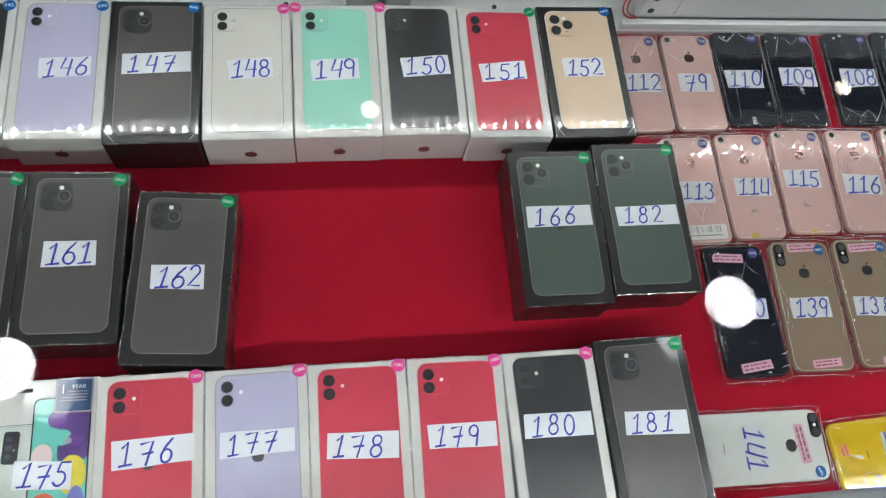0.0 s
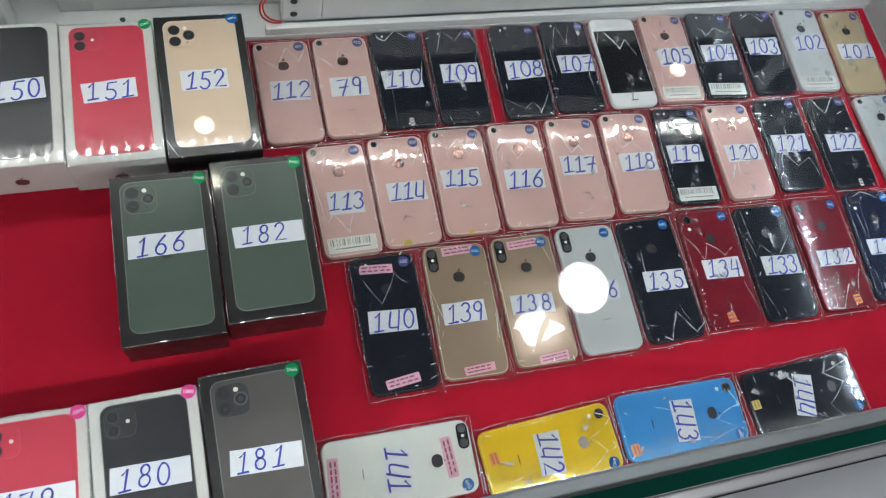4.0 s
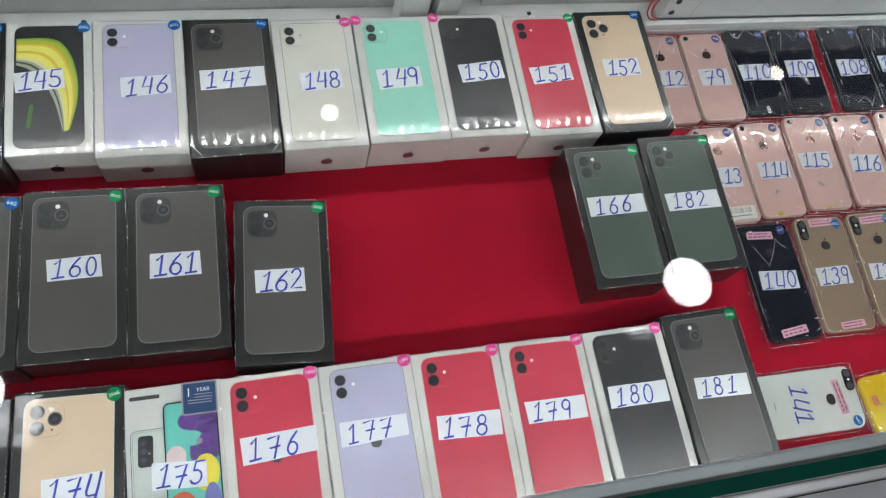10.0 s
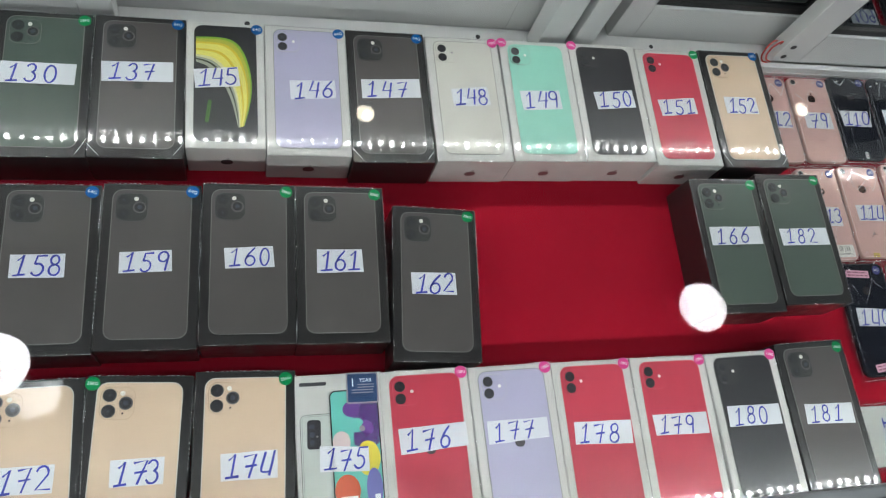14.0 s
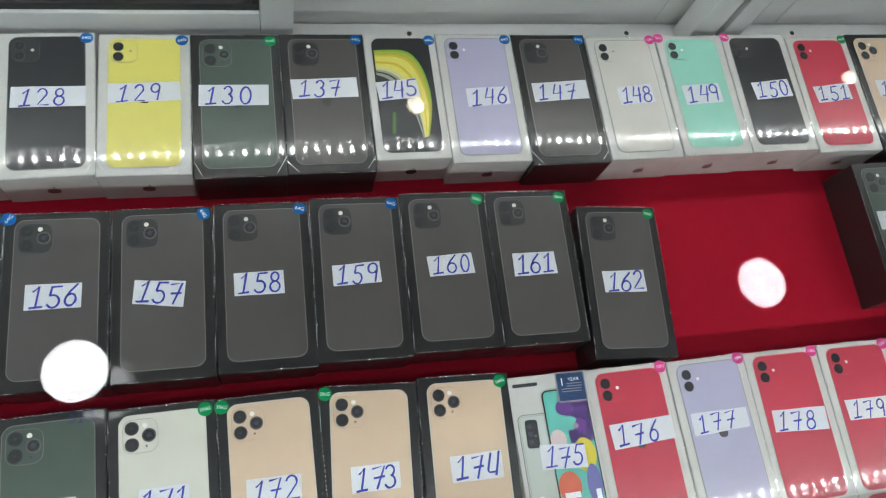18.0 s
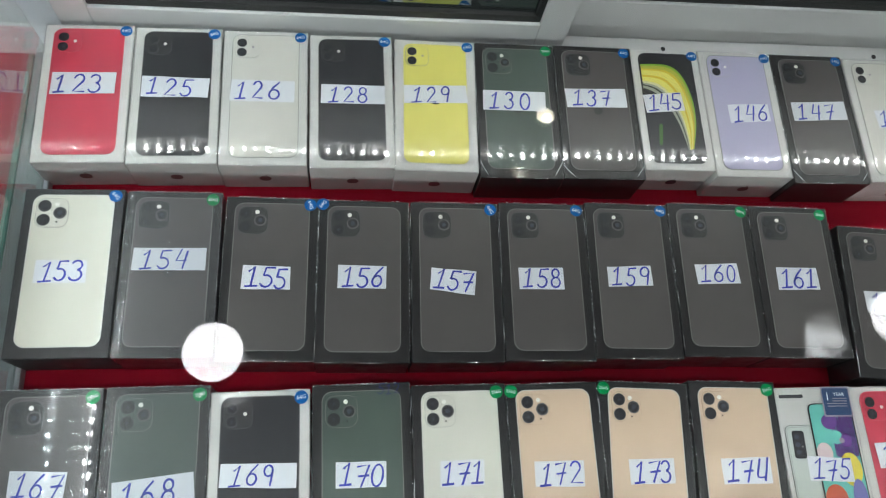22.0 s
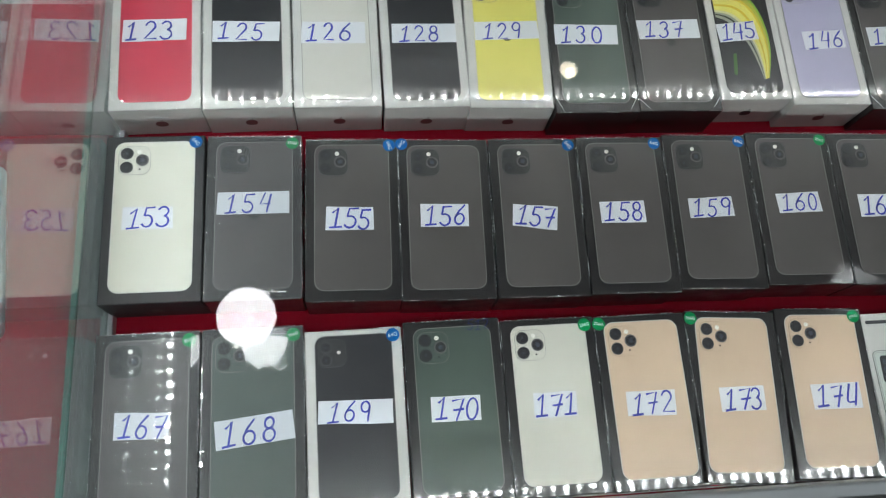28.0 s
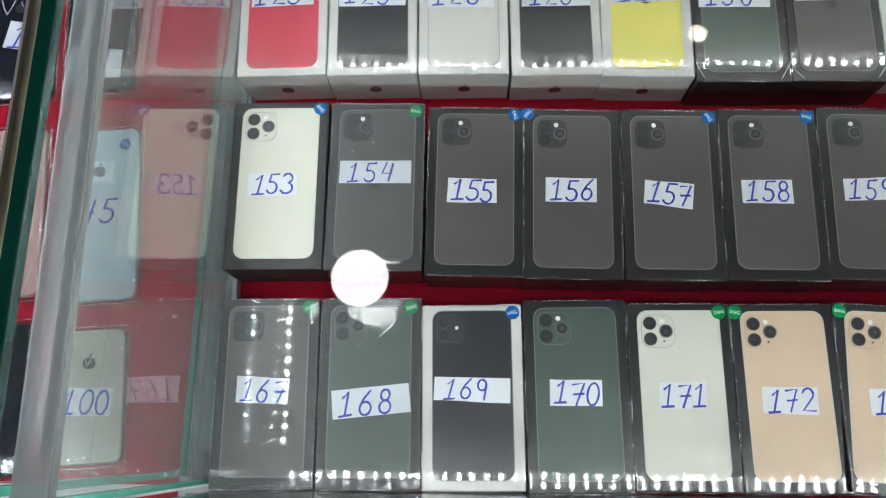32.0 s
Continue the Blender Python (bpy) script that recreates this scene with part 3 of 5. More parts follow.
def boxed_phone(x, y, rot, w, h, kind, body, ink, note=None, dot=None, bare=False, loose=False):
    pale = ink in (white_print, yellow_print, lilac_print, mint_print, gold_print, silver_print)
    tone = NAMES[ink.name]
    card = "white" if body is white_card else "black"
    ob = thing("phone_box", x, y, 0, rot, "%s card phone box in film, %s phone printed on lid" % (card, tone), "box", "sealed phone boxes")
    part("body", box_body(w, h), black_bare if bare else body, ob)
    pw, phh = (w * 0.795, h * 0.915) if kind == "dual" else (w * 0.81, h * 0.90)
    top = TALL + 0.0002
    part("printed_phone", slab(pw, phh, pw * 0.13, 0.0003), silver_bare if bare else ink, ob, "%s phone picture" % tone, (0, 0.002, top))
    part("edge_line", ring(pw, phh, pw * 0.13, 0.0008, 0.0005), rim_grey if ink in (white_print, lilac_print) else rim_pale if pale else rim_red if ink is red_print else rim_light, ob, "", (0, 0.002, top))
    s = pw * (0.36 if kind == "dual" else 0.40)
    camera_plate(ob, top + 0.0004, -pw / 2 + s * 0.62, phh / 2 + 0.002 - s * 0.64, s, kind, ink, pale)
    part("mark", apple(0.0105), mark_black if ink in (red_print, lilac_print) else print_plate if ink in (grey_print, green_print, black_print) else logo_dark, ob, "", (0, 0.0045 if kind == "dual" else 0.0, top + 0.0005))
    front = part("front_mark", apple(0.0130), logo_red if card == "white" else logo_black, ob)
    front.matrix_basis = pose(0, -h / 2 - 0.0004, TALL * 0.45, 90)
    if note:
        note_on(ob, top + 0.0007, note)
    if dot:
        dot_on(ob, top + 0.0006, w, h, dot)
    if not bare:
        part("film_rim", film_rim(w - 0.0012, h - 0.0012, int(abs(x) * 1e4)), film_edge, ob, "glossy welded edge of shrink film", (0, 0, TALL - 0.0003))
        tagged(part("film_creases", film_creases(w, h, int(abs(x) * 1e4) + 3, y > 0.4, 0.3 if body is white_card else 1.0), glint_fold, ob, "pale strips painted as glints on the film's edges", (0, 0, TALL - 0.0003)), kind="stuff")
    if loose:
        part("loose_film", loose_film(w, h, int(abs(x) * 1e4)), film_loose, ob, "hazy slack film over the lid", (0, 0, TALL + 0.0004))
    return ob


def blister(ob, h, r):
    """A raised round crease in the film on the front of a box."""
    for k, (q, thick) in enumerate(((r, 0.0005), (r * 0.62, 0.0003))):
        b = part("film_blister", ring(2 * q, 2 * q * 0.8, q * 0.79, thick, 0.0002), glint_fold, ob, "round crease in the film" if not k else "")
        b.matrix_basis = pose(0.003 * k, -h / 2 - 0.0006, TALL * 0.45, 90)


def marked(ob, text, x, y, h):
    part("handwriting", handwriting(text, h * 1.15, 5), marker_dark, ob, "size noted in dark marker on the film", (x, y, TALL + 0.0009))


def swirl_box(x, y, rot, w, h, note=None, dot=None):
    ob = thing("phone_box", x, y, 0, rot, "white phone box with black screen and yellow swirl picture", "box", "sealed phone boxes")
    part("body", box_body(w, h), white_card, ob)
    pw, phh, top = w * 0.80, h * 0.92, TALL + 0.0002
    part("printed_phone", slab(pw, phh, pw * 0.14, 0.0003), black_print, ob, "black phone picture", (0, 0.002, top))
    front = part("front_mark", apple(0.0130), logo_black, ob)
    front.matrix_basis = pose(0, -h / 2 - 0.0004, TALL * 0.45, 90)
    tints = {n: mat("swirl_" + n, c, **FILM) for n, c in (("green", (0.20, 0.40, 0.04)), ("orange", (0.62, 0.46, 0.03)), ("grey", (0.30, 0.32, 0.26)), ("dark", (0.03, 0.04, 0.02)), ("leaf", (0.05, 0.14, 0.02)), ("pale", (0.62, 0.60, 0.34)), ("olive", (0.40, 0.40, 0.05)))}

    def along(points, q):
        k = min(int(q * (len(points) - 1)), len(points) - 2)
        f = q * (len(points) - 1) - k
        p = [Vector(points[max(0, min(len(points) - 1, k + i))]) for i in (-1, 0, 1, 2)]
        return 0.5 * (2 * p[1] + (p[2] - p[0]) * f + (2 * p[0] - 5 * p[1] + 4 * p[2] - p[3]) * f * f + (3 * p[1] - p[0] - 3 * p[2] + p[3]) * f ** 3)

    outer = ((-0.47, 0.392), (0.03, 0.388), (0.27, 0.29), (0.40, 0.08), (0.40, -0.14), (0.29, -0.37))
    inner = ((-0.47, 0.17), (-0.28, 0.13), (-0.09, 0.03), (0.06, -0.12), (0.14, -0.26), (0.19, -0.385))
    for k, (m, f0, f1) in enumerate(((tints["grey"], 0.0, 0.10), (tints["dark"], 0.10, 0.15), (tints["grey"], 0.15, 0.22), (tints["pale"], 0.22, 0.30), (yellow_print, 0.30, 0.47), (tints["orange"], 0.47, 0.55),
                                     (yellow_print, 0.55, 0.74), (tints["orange"], 0.74, 0.81), (tints["olive"], 0.81, 0.93), (tints["green"], 0.93, 1.0))):
        bm = bmesh.new()
        a, b = [], []
        for i in range(29):
            po, pi = along(outer, i / 28), along(inner, i / 28)
            for f, lst in ((f0, a), (f1, b)):
                c = pi + (po - pi) * f
                lst.append(bm.verts.new((c.x * pw, c.y * phh, 0)))
        for i in range(28):
            bm.faces.new((a[i], b[i], b[i + 1], a[i + 1]))
        bmesh.ops.recalc_face_normals(bm, faces=bm.faces)
        part("swirl_band", bm, m, ob, "", (0, 0.002, top + 0.0004))
    part("swirl_band", slab(pw * 0.06, phh * 0.19, pw * 0.029, 0.0002), tints["leaf"], ob, "", (-pw * 0.27, -phh * 0.25 + 0.002, top + 0.0003), -7)
    note_on(ob, top + 0.0008, note)
    if dot:
        dot_on(ob, top + 0.0006, w, h, dot)


def collage_box(x, y, rot, w, h, note=None):
    ob = thing("phone_box", x, y, 0, rot, "white phone box with colourful bubbles and two phones printed", "box", "sealed phone boxes")
    part("body", box_body(w, h), white_card, ob)
    top = TALL + 0.0002
    part("brand_bar", slab(0.026, 0.0035, 0.001, 0.0003), text_dark, ob, "", (-w * 0.29, h * 0.445, top))
    back = part("printed_phone", slab(w * 0.40, h * 0.70, 0.006, 0.0003), mat("back_print", (0.50, 0.54, 0.50), **FILM), ob, "pale phone back picture", (-w * 0.25, -h * 0.08, top))
    part("plate_rim", ring(w * 0.40, h * 0.70, 0.006, 0.0005, 0.0005), rim_dim, back)
    part("plate_rim", ring(w * 0.36, h * 0.68, 0.005, 0.0005, 0.0005), rim_grey, back)
    block_print = part("camera_plate", slab(w * 0.15, h * 0.165, 0.003, 0.0003), print_lens, ob, "", (-w * 0.30, h * 0.155, top + 0.0006), -2)
    for u, v, r in ((-0.02, 0.045, 0.0024), (-0.02, 0.0, 0.0026), (-0.02, -0.045, 0.0024), (0.035, -0.012, 0.0010)):
        part("lens", disc(r, 0.0005, 14), flash_dim if r < 0.002 else print_glint, block_print, "", (u * w, v * h, 0.0002))
    teal = mat("teal_print", (0.13, 0.50, 0.42), **FILM)
    ph2 = part("printed_phone", slab(w * 0.545, h * 0.88, 0.006, 0.0003), teal, ob, "teal phone screen with bright shapes", (w * 0.165, -h * 0.045, top + 0.0006))
    part("plate_rim", ring(w * 0.555, h * 0.885, 0.006, 0.0011, 0.0009), print_lens, ph2)
    inks = {n: mat("shape_" + n, c, **FILM) for n, c in (("purple", (0.13, 0.055, 0.25)), ("yellow", (0.66, 0.55, 0.05)), ("red", (0.60, 0.11, 0.05)), ("pink", (0.62, 0.48, 0.47)), ("violet", (0.15, 0.15, 0.42)), ("maroon", (0.28, 0.03, 0.10)), ("rose", (0.68, 0.16, 0.26)))}

    def shape(ink, u, v, rx, ry, k):
        bm = bmesh.new()
        bm.faces.new([bm.verts.new((rx * w * math.cos(i * math.pi / 14), ry * w * math.sin(i * math.pi / 14), 0)) for i in range(28)])
        part("printed_shape", bm, ink, ob, "", (u * w, v * h, top + 0.0010 + 0.00002 * k))

    part("printed_shape", slab(w * 0.29, h * 0.26, 0.004, 0.0001), inks["purple"], ob, "", (w * 0.285, h * 0.20, top + 0.0008))
    for k, (n, u, v, rx, ry) in enumerate((("purple", 0.13, 0.285, 0.10, 0.09), ("teal", 0.18, 0.19, 0.085, 0.08), ("purple", 0.30, 0.17, 0.07, 0.08), ("pink", 0.0, 0.10, 0.10, 0.12), ("yellow", 0.29, 0.0, 0.135, 0.19),
                                           ("violet", 0.34, -0.17, 0.09, 0.22), ("red", 0.04, -0.17, 0.14, 0.17), ("maroon", 0.14, -0.35, 0.15, 0.20), ("rose", 0.12, -0.37, 0.07, 0.08), ("violet", 0.37, -0.33, 0.06, 0.10))):
        shape(teal if n == "teal" else inks[n], u, v, rx, ry, k)
    for u, v, r in ((0.24, 0.17, 0.0028), (0.33, -0.31, 0.0032)):
        part("printed_shape", disc(r, 0.0002, 14), mark_grey, ob, "", (u * w, v * h, top + 0.0014))
    seal = part("warranty_sticker", slab(w * 0.37, h * 0.185, 0.002, 0.0003), mark_grey, ob, "blue warranty sticker with pale border", (w * 0.27, h * 0.405, top + 0.0018), -1)
    part("sticker_face", slab(w * 0.335, h * 0.165, 0.0015, 0.0002), seal_blue, seal, "", (0, 0, 0.0003))
    part("sticker_text", lettering("1", 0.0115), text_white, seal, "", (-w * 0.11, 0.005, 0.0007))
    part("sticker_text", lettering("YEAR", 0.0052), text_white, seal, "", (w * 0.04, 0.0072, 0.0007))
    for k in range(4):
        part("text_bar", slab(w * (0.19 if k < 2 else 0.25), 0.0009, 0.0002, 0.0001), mark_grey, seal, "", (w * (0.04 if k < 2 else 0.0), 0.0032 - 0.0026 * k, 0.0006))
    big = part("model_text", lettering("A51", 0.062), text_white, ob, "large white model number", (0.0, -h * 0.345, top + 0.0016))
    big.scale.x = 0.92 * w / max(big.dimensions.x, 0.05)
    note_on(ob, top + 0.0020, note)


# ---- phones in clear sleeves ----
PHONE = 0.0078


def sleeve(w, h, seed):
    """A loose clear bag round a phone: a nearly flat upper sheet with long gentle folds that falls to the cloth past the phone's edges."""
    rng = random.Random(seed)
    nx, ny, W, H = 52, 96, w + 0.011, h + 0.012
    off = Vector((rng.uniform(0, 50), rng.uniform(0, 50), 0))
    lean = rng.uniform(-0.6, 0.6)
    verts, faces = [], []
    for j in range(ny + 1):
        for i in range(nx + 1):
            x, y = (i / nx - 0.5) * W, (j / ny - 0.5) * H
            over = max(abs(x) - w / 2, abs(y) - h / 2)
            p = Vector((x * 30 + y * 30 * lean, y * 10 - x * 8 * lean, 0)) + off
            q = Vector((x * 16, y * 34 + x * 34 * lean, 11)) + off
            crease = max(0.0, 1 - 3.2 * abs(noise.noise(p))) + 0.7 * max(0.0, 1 - 3.2 * abs(noise.noise(q)))
            calm = max(0.0, min(1.0, 0.55 + 1.8 * noise.noise(Vector((x * 16, y * 10, 5)) + off)))
            z = PHONE + 0.0012 + 0.00014 * crease * calm + 0.00042 * noise.noise(Vector((x * 34, y * 24, 3)) + off)
            z = max(z, PHONE + 0.0009)
            if over > -0.002:
                f = min(1, (over + 0.002) / 0.006)
                z = z * (1 - f) + (0.0012 + 0.0014 * abs(noise.noise(Vector((x * 90, y * 90, 7)) + off))) * f
                if 0.0024 < over < 0.0040:
                    z += 0.0020
            verts.append((x + 0.0012 * noise.noise(Vector((y * 40, 2, 0)) + off), y + 0.0012 * noise.noise(Vector((x * 40, 9, 0)) + off), z))
    for j in range(ny):
        for i in range(nx):
            a = j * (nx + 1) + i
            faces.append((a, a + 1, a + nx + 2, a + nx + 1))
    me = bpy.data.meshes.new("sleeve")
    me.from_pydata(verts, [], faces)
    for p in me.polygons:
        p.use_smooth = True
    return me


def sleeve_folds(w, h, seed, amount):
    """Creases of the sleeve, their glints painted pale: a long zigzag fold near one end, a few straight pulls, short
    nicks at the rim and the welded edges.
    """
    rng = random.Random(seed * 13 + 5)
    lines = []
    clip = lambda x, y: (max(-0.52 * w, min(0.52 * w, x)), max(-0.51 * h, min(0.51 * h, y)))
    # The pale zigzag imitates the diode strip's reflection bent by the film.
    for k in range(0 if amount < 10 else 1):
        end = 1 if rng.random() < 0.75 else -1
        x, y = rng.uniform(-0.5, -0.25) * w, end * rng.uniform(0.22, 0.48) * h
        way, pts = rng.choice((-1, 1)), [clip(x, y)]
        for i in range(rng.randint(3, 5)):
            x, y = x + rng.uniform(0.10, 0.30) * w, y + way * rng.uniform(0.06, 0.24) * h
            y = end * max(0.02 * h, min(0.49 * h, end * y))
            (px, py), bow = pts[-1], rng.uniform(-0.0022, 0.0022)
            for q in (0.25, 0.5, 0.75, 1.0):
                side = bow * 4 * q * (1 - q) + rng.uniform(-0.0003, 0.0003)
                pts.append(clip(px + (x - px) * q + side, py + (y - py) * q + side * 0.4))
            way = -way
        if rng.random() < 0.7:
            gap, cut = rng.uniform(0.0010, 0.0026) * rng.choice((-1, 1)), rng.randint(3, 9)
            lines.append(([clip(px + gap * math.sin(math.pi * min(1, (i + 1) / cut)), py + gap * 0.5) for i, (px, py) in enumerate(pts[:cut + 2])], rng.uniform(0.00010, 0.00026), PHONE + 0.0029))
        lines.append((pts, rng.uniform(0.00016, 0.00034), PHONE + 0.0028))
    for k in range(rng.randint(1, 3)):
        x, y0 = rng.choice((-1, 1)) * rng.uniform(0.2, 0.48) * w, rng.uniform(-0.45, 0.30) * h
        run, drift = rng.uniform(0.12, 0.38) * h, rng.uniform(-0.16, 0.16) * w
        pts = [clip(x + drift * i / 5 + rng.uniform(-0.0005, 0.0005), y0 + run * i / 5) for i in range(6)]
        lines.append((pts, rng.uniform(0.00010, 0.00024), PHONE + 0.0028))
    for k in range(amount):
        x, y = rng.choice((-1, 1)) * rng.uniform(0.36, 0.52) * w, rng.uniform(-0.5, 0.5) * h
        if rng.random() < 0.6:
            x, y = rng.uniform(-0.5, 0.5) * w, rng.choice((-1, 1)) * rng.uniform(0.42, 0.51) * h
        ang, step = rng.uniform(0, 180), rng.uniform(0.0010, 0.0042)
        dx, dy = step * math.cos(radians(ang)), step * math.sin(radians(ang))
        lines.append(([clip(x - dx, y - dy), (x, y), clip(x + dx, y + dy)], rng.uniform(0.0002, 0.0005), PHONE + 0.0026))
    for sx in (-1, 1):
        d, stop = -0.49 * h + rng.uniform(0, 0.3) * h, rng.uniform(0.25, 0.5) * h
        while d < stop:
            run = rng.uniform(0.0012, 0.0034)
            x = sx * (w / 2 - 0.0006 + rng.uniform(-0.0007, 0.0007))
            if rng.random() < 0.8:
                lines.append(([clip(x, d), (x + rng.uniform(-0.0003, 0.0003), d + run / 2), clip(x, d + run)], rng.uniform(0.00016, 0.00040), PHONE + 0.0010))
            d += run + rng.uniform(0.0010, 0.0030)
        n = 14
        lines.append(([(sx * (w / 2 + 0.0030 + rng.uniform(-0.0009, 0.0009)), (i / n - 0.5) * h * 1.04) for i in range(n + 1)], rng.uniform(0.00008, 0.00016), 0.0050))
    for sy in (-1, 1):
        n = 10
        lines.append(([((i / n - 0.5) * w * 1.08, sy * (h / 2 + 0.0034 + rng.uniform(-0.0008, 0.0008))) for i in range(n + 1)], rng.uniform(0.00014, 0.00026), 0.0046))
    verts, faces = [], []
    for pts, half, z in lines:
        base = len(verts)
        for k, (x, y) in enumerate(pts):
            ax, ay = pts[max(k - 1, 0)]
            bx, by = pts[min(k + 1, len(pts) - 1)]
            L = math.hypot(bx - ax, by - ay) or 1
            t = half * (0.35 if k in (0, len(pts) - 1) else rng.uniform(0.4, 1.8))
            nx, ny = -(by - ay) / L * t, (bx - ax) / L * t
            verts += [(x + nx, y + ny, z), (x, y, z + t * 0.9), (x - nx, y - ny, z)]
        for k in range(len(pts) - 1):
            a = base + 3 * k
            faces += [(a, a + 1, a + 4, a + 3), (a + 1, a + 2, a + 5, a + 4)]
    me = bpy.data.meshes.new("sleeve_folds")
    me.from_pydata(verts, [], faces)
    return me


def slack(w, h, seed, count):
    """Pale patches that imitate glints on the sleeve: thin three- and four-sided flaps standing a little off the phone.
    """
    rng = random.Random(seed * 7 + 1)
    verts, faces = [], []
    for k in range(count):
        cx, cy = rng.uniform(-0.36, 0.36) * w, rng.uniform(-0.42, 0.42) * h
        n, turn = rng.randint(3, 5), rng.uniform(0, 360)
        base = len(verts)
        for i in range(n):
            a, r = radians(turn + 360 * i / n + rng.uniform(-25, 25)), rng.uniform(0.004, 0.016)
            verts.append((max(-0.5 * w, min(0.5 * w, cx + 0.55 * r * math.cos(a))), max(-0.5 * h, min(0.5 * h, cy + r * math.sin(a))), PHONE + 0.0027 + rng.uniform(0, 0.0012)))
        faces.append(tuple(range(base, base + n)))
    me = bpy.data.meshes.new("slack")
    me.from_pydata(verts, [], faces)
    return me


SHADES = {"rose_metal": "rose gold", "silver_metal": "silver", "gold_metal": "gold", "black_glass": "black", "gold_glass": "gold", "silver_glass": "white", "red_glass": "dark red",
          "navy_glass": "navy blue", "yellow_glass": "yellow", "blue_glass": "sky blue", "white_front": "white"}
COUNT = [0]
brand_grey = {"rose_metal": mat("rose_ink", (0.36, 0.22, 0.20), 0.4), "silver_metal": text_grey, "silver_glass": text_grey, "gold_glass": mat("gold_ink", (0.26, 0.20, 0.14), 0.4), "gold_metal": text_grey}


edge_tone = {n: mat("edge_" + n, c, 0.3, metal=0.4) for n, c in (("rose", (0.80, 0.60, 0.56)), ("pale", (0.75, 0.76, 0.74)), ("gold", (0.62, 0.50, 0.38)), ("dark", (0.05, 0.05, 0.06)), ("red", (0.36, 0.03, 0.05)), ("yellow", (0.82, 0.62, 0.10)), ("blue", (0.14, 0.40, 0.72)))}
edge_tone = {n: edge_tone[k] for n, k in (("rose_metal", "rose"), ("silver_metal", "pale"), ("silver_glass", "pale"), ("white_front", "pale"), ("gold_metal", "gold"), ("gold_glass", "gold"), ("black_glass", "dark"),
                                          ("navy_glass", "dark"), ("red_glass", "red"), ("yellow_glass", "yellow"), ("blue_glass", "blue"))}


def sleeved_phone(x, y, rot, w, h, kind, ink, note=None, dot=None, tags=(), code=False, bands=False):
    COUNT[0] += 1
    shade = SHADES[ink.name]
    side = "screen up" if kind == "front" else "back up"
    ob = thing("smartphone", x, y, 0.0006, rot, "%s used smartphone lying %s in a clear sleeve" % (shade, side), "smartphone", "used phones in sleeves")
    r = 0.0095 if h < 0.14 else 0.0105
    part("body", slab(w, h, r, PHONE, 0.0028, 6), ink, ob)
    top = PHONE + 0.0001
    part("edge_band", ring(w - 0.0030, h - 0.0030, r - 0.0014, 0.0007, 0.0001), edge_tone[ink.name], ob, "", (0, 0, PHONE))
    if kind == "front":
        part("screen", slab(w * 0.92, h * 0.70, 0.001, 0.0002), screen_black, ob, "black switched-off screen", (0, 0, top))
        part("home_button", ring(0.0105, 0.0105, 0.0052, 0.0006, 0.0002), rim_pale, ob, "", (0, h * 0.43, top))
        part("earpiece", slab(0.010, 0.0014, 0.0006, 0.0002), lens_black, ob, "", (0, -h * 0.43, top))
    elif kind == "one":
        part("camera_ring", disc(0.0045, 0.0006, 18), rim_pale, ob, "", (-w * 0.37, h * 0.44, top))
        part("lens", disc(0.0036, 0.0009, 18, 0.0003), lens_black, ob, "", (-w * 0.37, h * 0.44, top))
        part("flash", disc(0.0012, 0.0003, 10), flash_white, ob, "", (-w * 0.24, h * 0.44, top))
    elif kind == "tiny":
        part("lens", disc(0.0032, 0.0006, 16, 0.0003), lens_black, ob, "", (-w * 0.37, h * 0.44, top))
        part("flash", disc(0.0014, 0.0004, 10), flash_white, ob, "", (-w * 0.24, h * 0.44, top))
    elif kind == "pill" or kind == "wide":
        vertical = kind == "pill"
        bump = part("camera_bump", slab(0.0115, 0.026, 0.0056, 0.0012), lens_black, ob, "", (-w * (0.36 if vertical else 0.27), h * (0.385 if vertical else 0.445), top), 0 if vertical else 90)
        for v in (0.0072, -0.0072):
            part("lens", disc(0.0042, 0.0005, 16, 0.0003), lens_ring, bump, "", (0, v, 0.0012))
        part("flash", disc(0.0016, 0.0004, 10), flash_white, bump, "", (0, 0, 0.0012))
    else:
        part("camera_ring", disc(0.0054, 0.0008, 20), lens_ring, ob, "", (-w * 0.34, h * 0.42, top))
        part("lens", disc(0.0045, 0.0011, 20, 0.0004), lens_black, ob, "", (-w * 0.34, h * 0.42, top))
        part("flash", disc(0.0022, 0.0004, 12), flash_white, ob, "", (-w * 0.34, h * 0.34, top))
    if kind != "front":
        part("mark", apple(0.013), logo_rose if ink is rose_metal else mark_grey if ink is yellow_glass else logo_dark, ob, "", (0, h * 0.25, top + 0.0002))
        part("brand_bar", slab(0.010, 0.0011, 0.0004, 0.0001), brand_grey.get(ink.name, logo_dark), ob, "", (0, -h * 0.25, top))
    if bands:
        for sy in (-1, 1):
            part("antenna_band", slab(w * 0.97, 0.0016, 0.0004, 0.00015), rim_pale, ob, "pale line across the back", (0, sy * h * 0.405, top))
    for m, u, v, tw, th, tr in tags:
        t = part("tag_sticker", slab(tw, th, 0.0008, 0.0002), m, ob, "small coloured stock tag", (u * w, v * h, top + 0.0001), tr)
        rng = random.Random(COUNT[0] + int(tw * 1e5))
        for k in range(2):
            u = -0.42
            while u < 0.34:
                bw = rng.uniform(0.06, 0.17)
                part("text_bar", slab(tw * bw, th * 0.17, 0.0001, 0.0001), tag_ink, t, "", (tw * (u + bw / 2), th * (0.22 - 0.40 * k), 0.0002))
                u += bw + rng.uniform(0.03, 0.07)
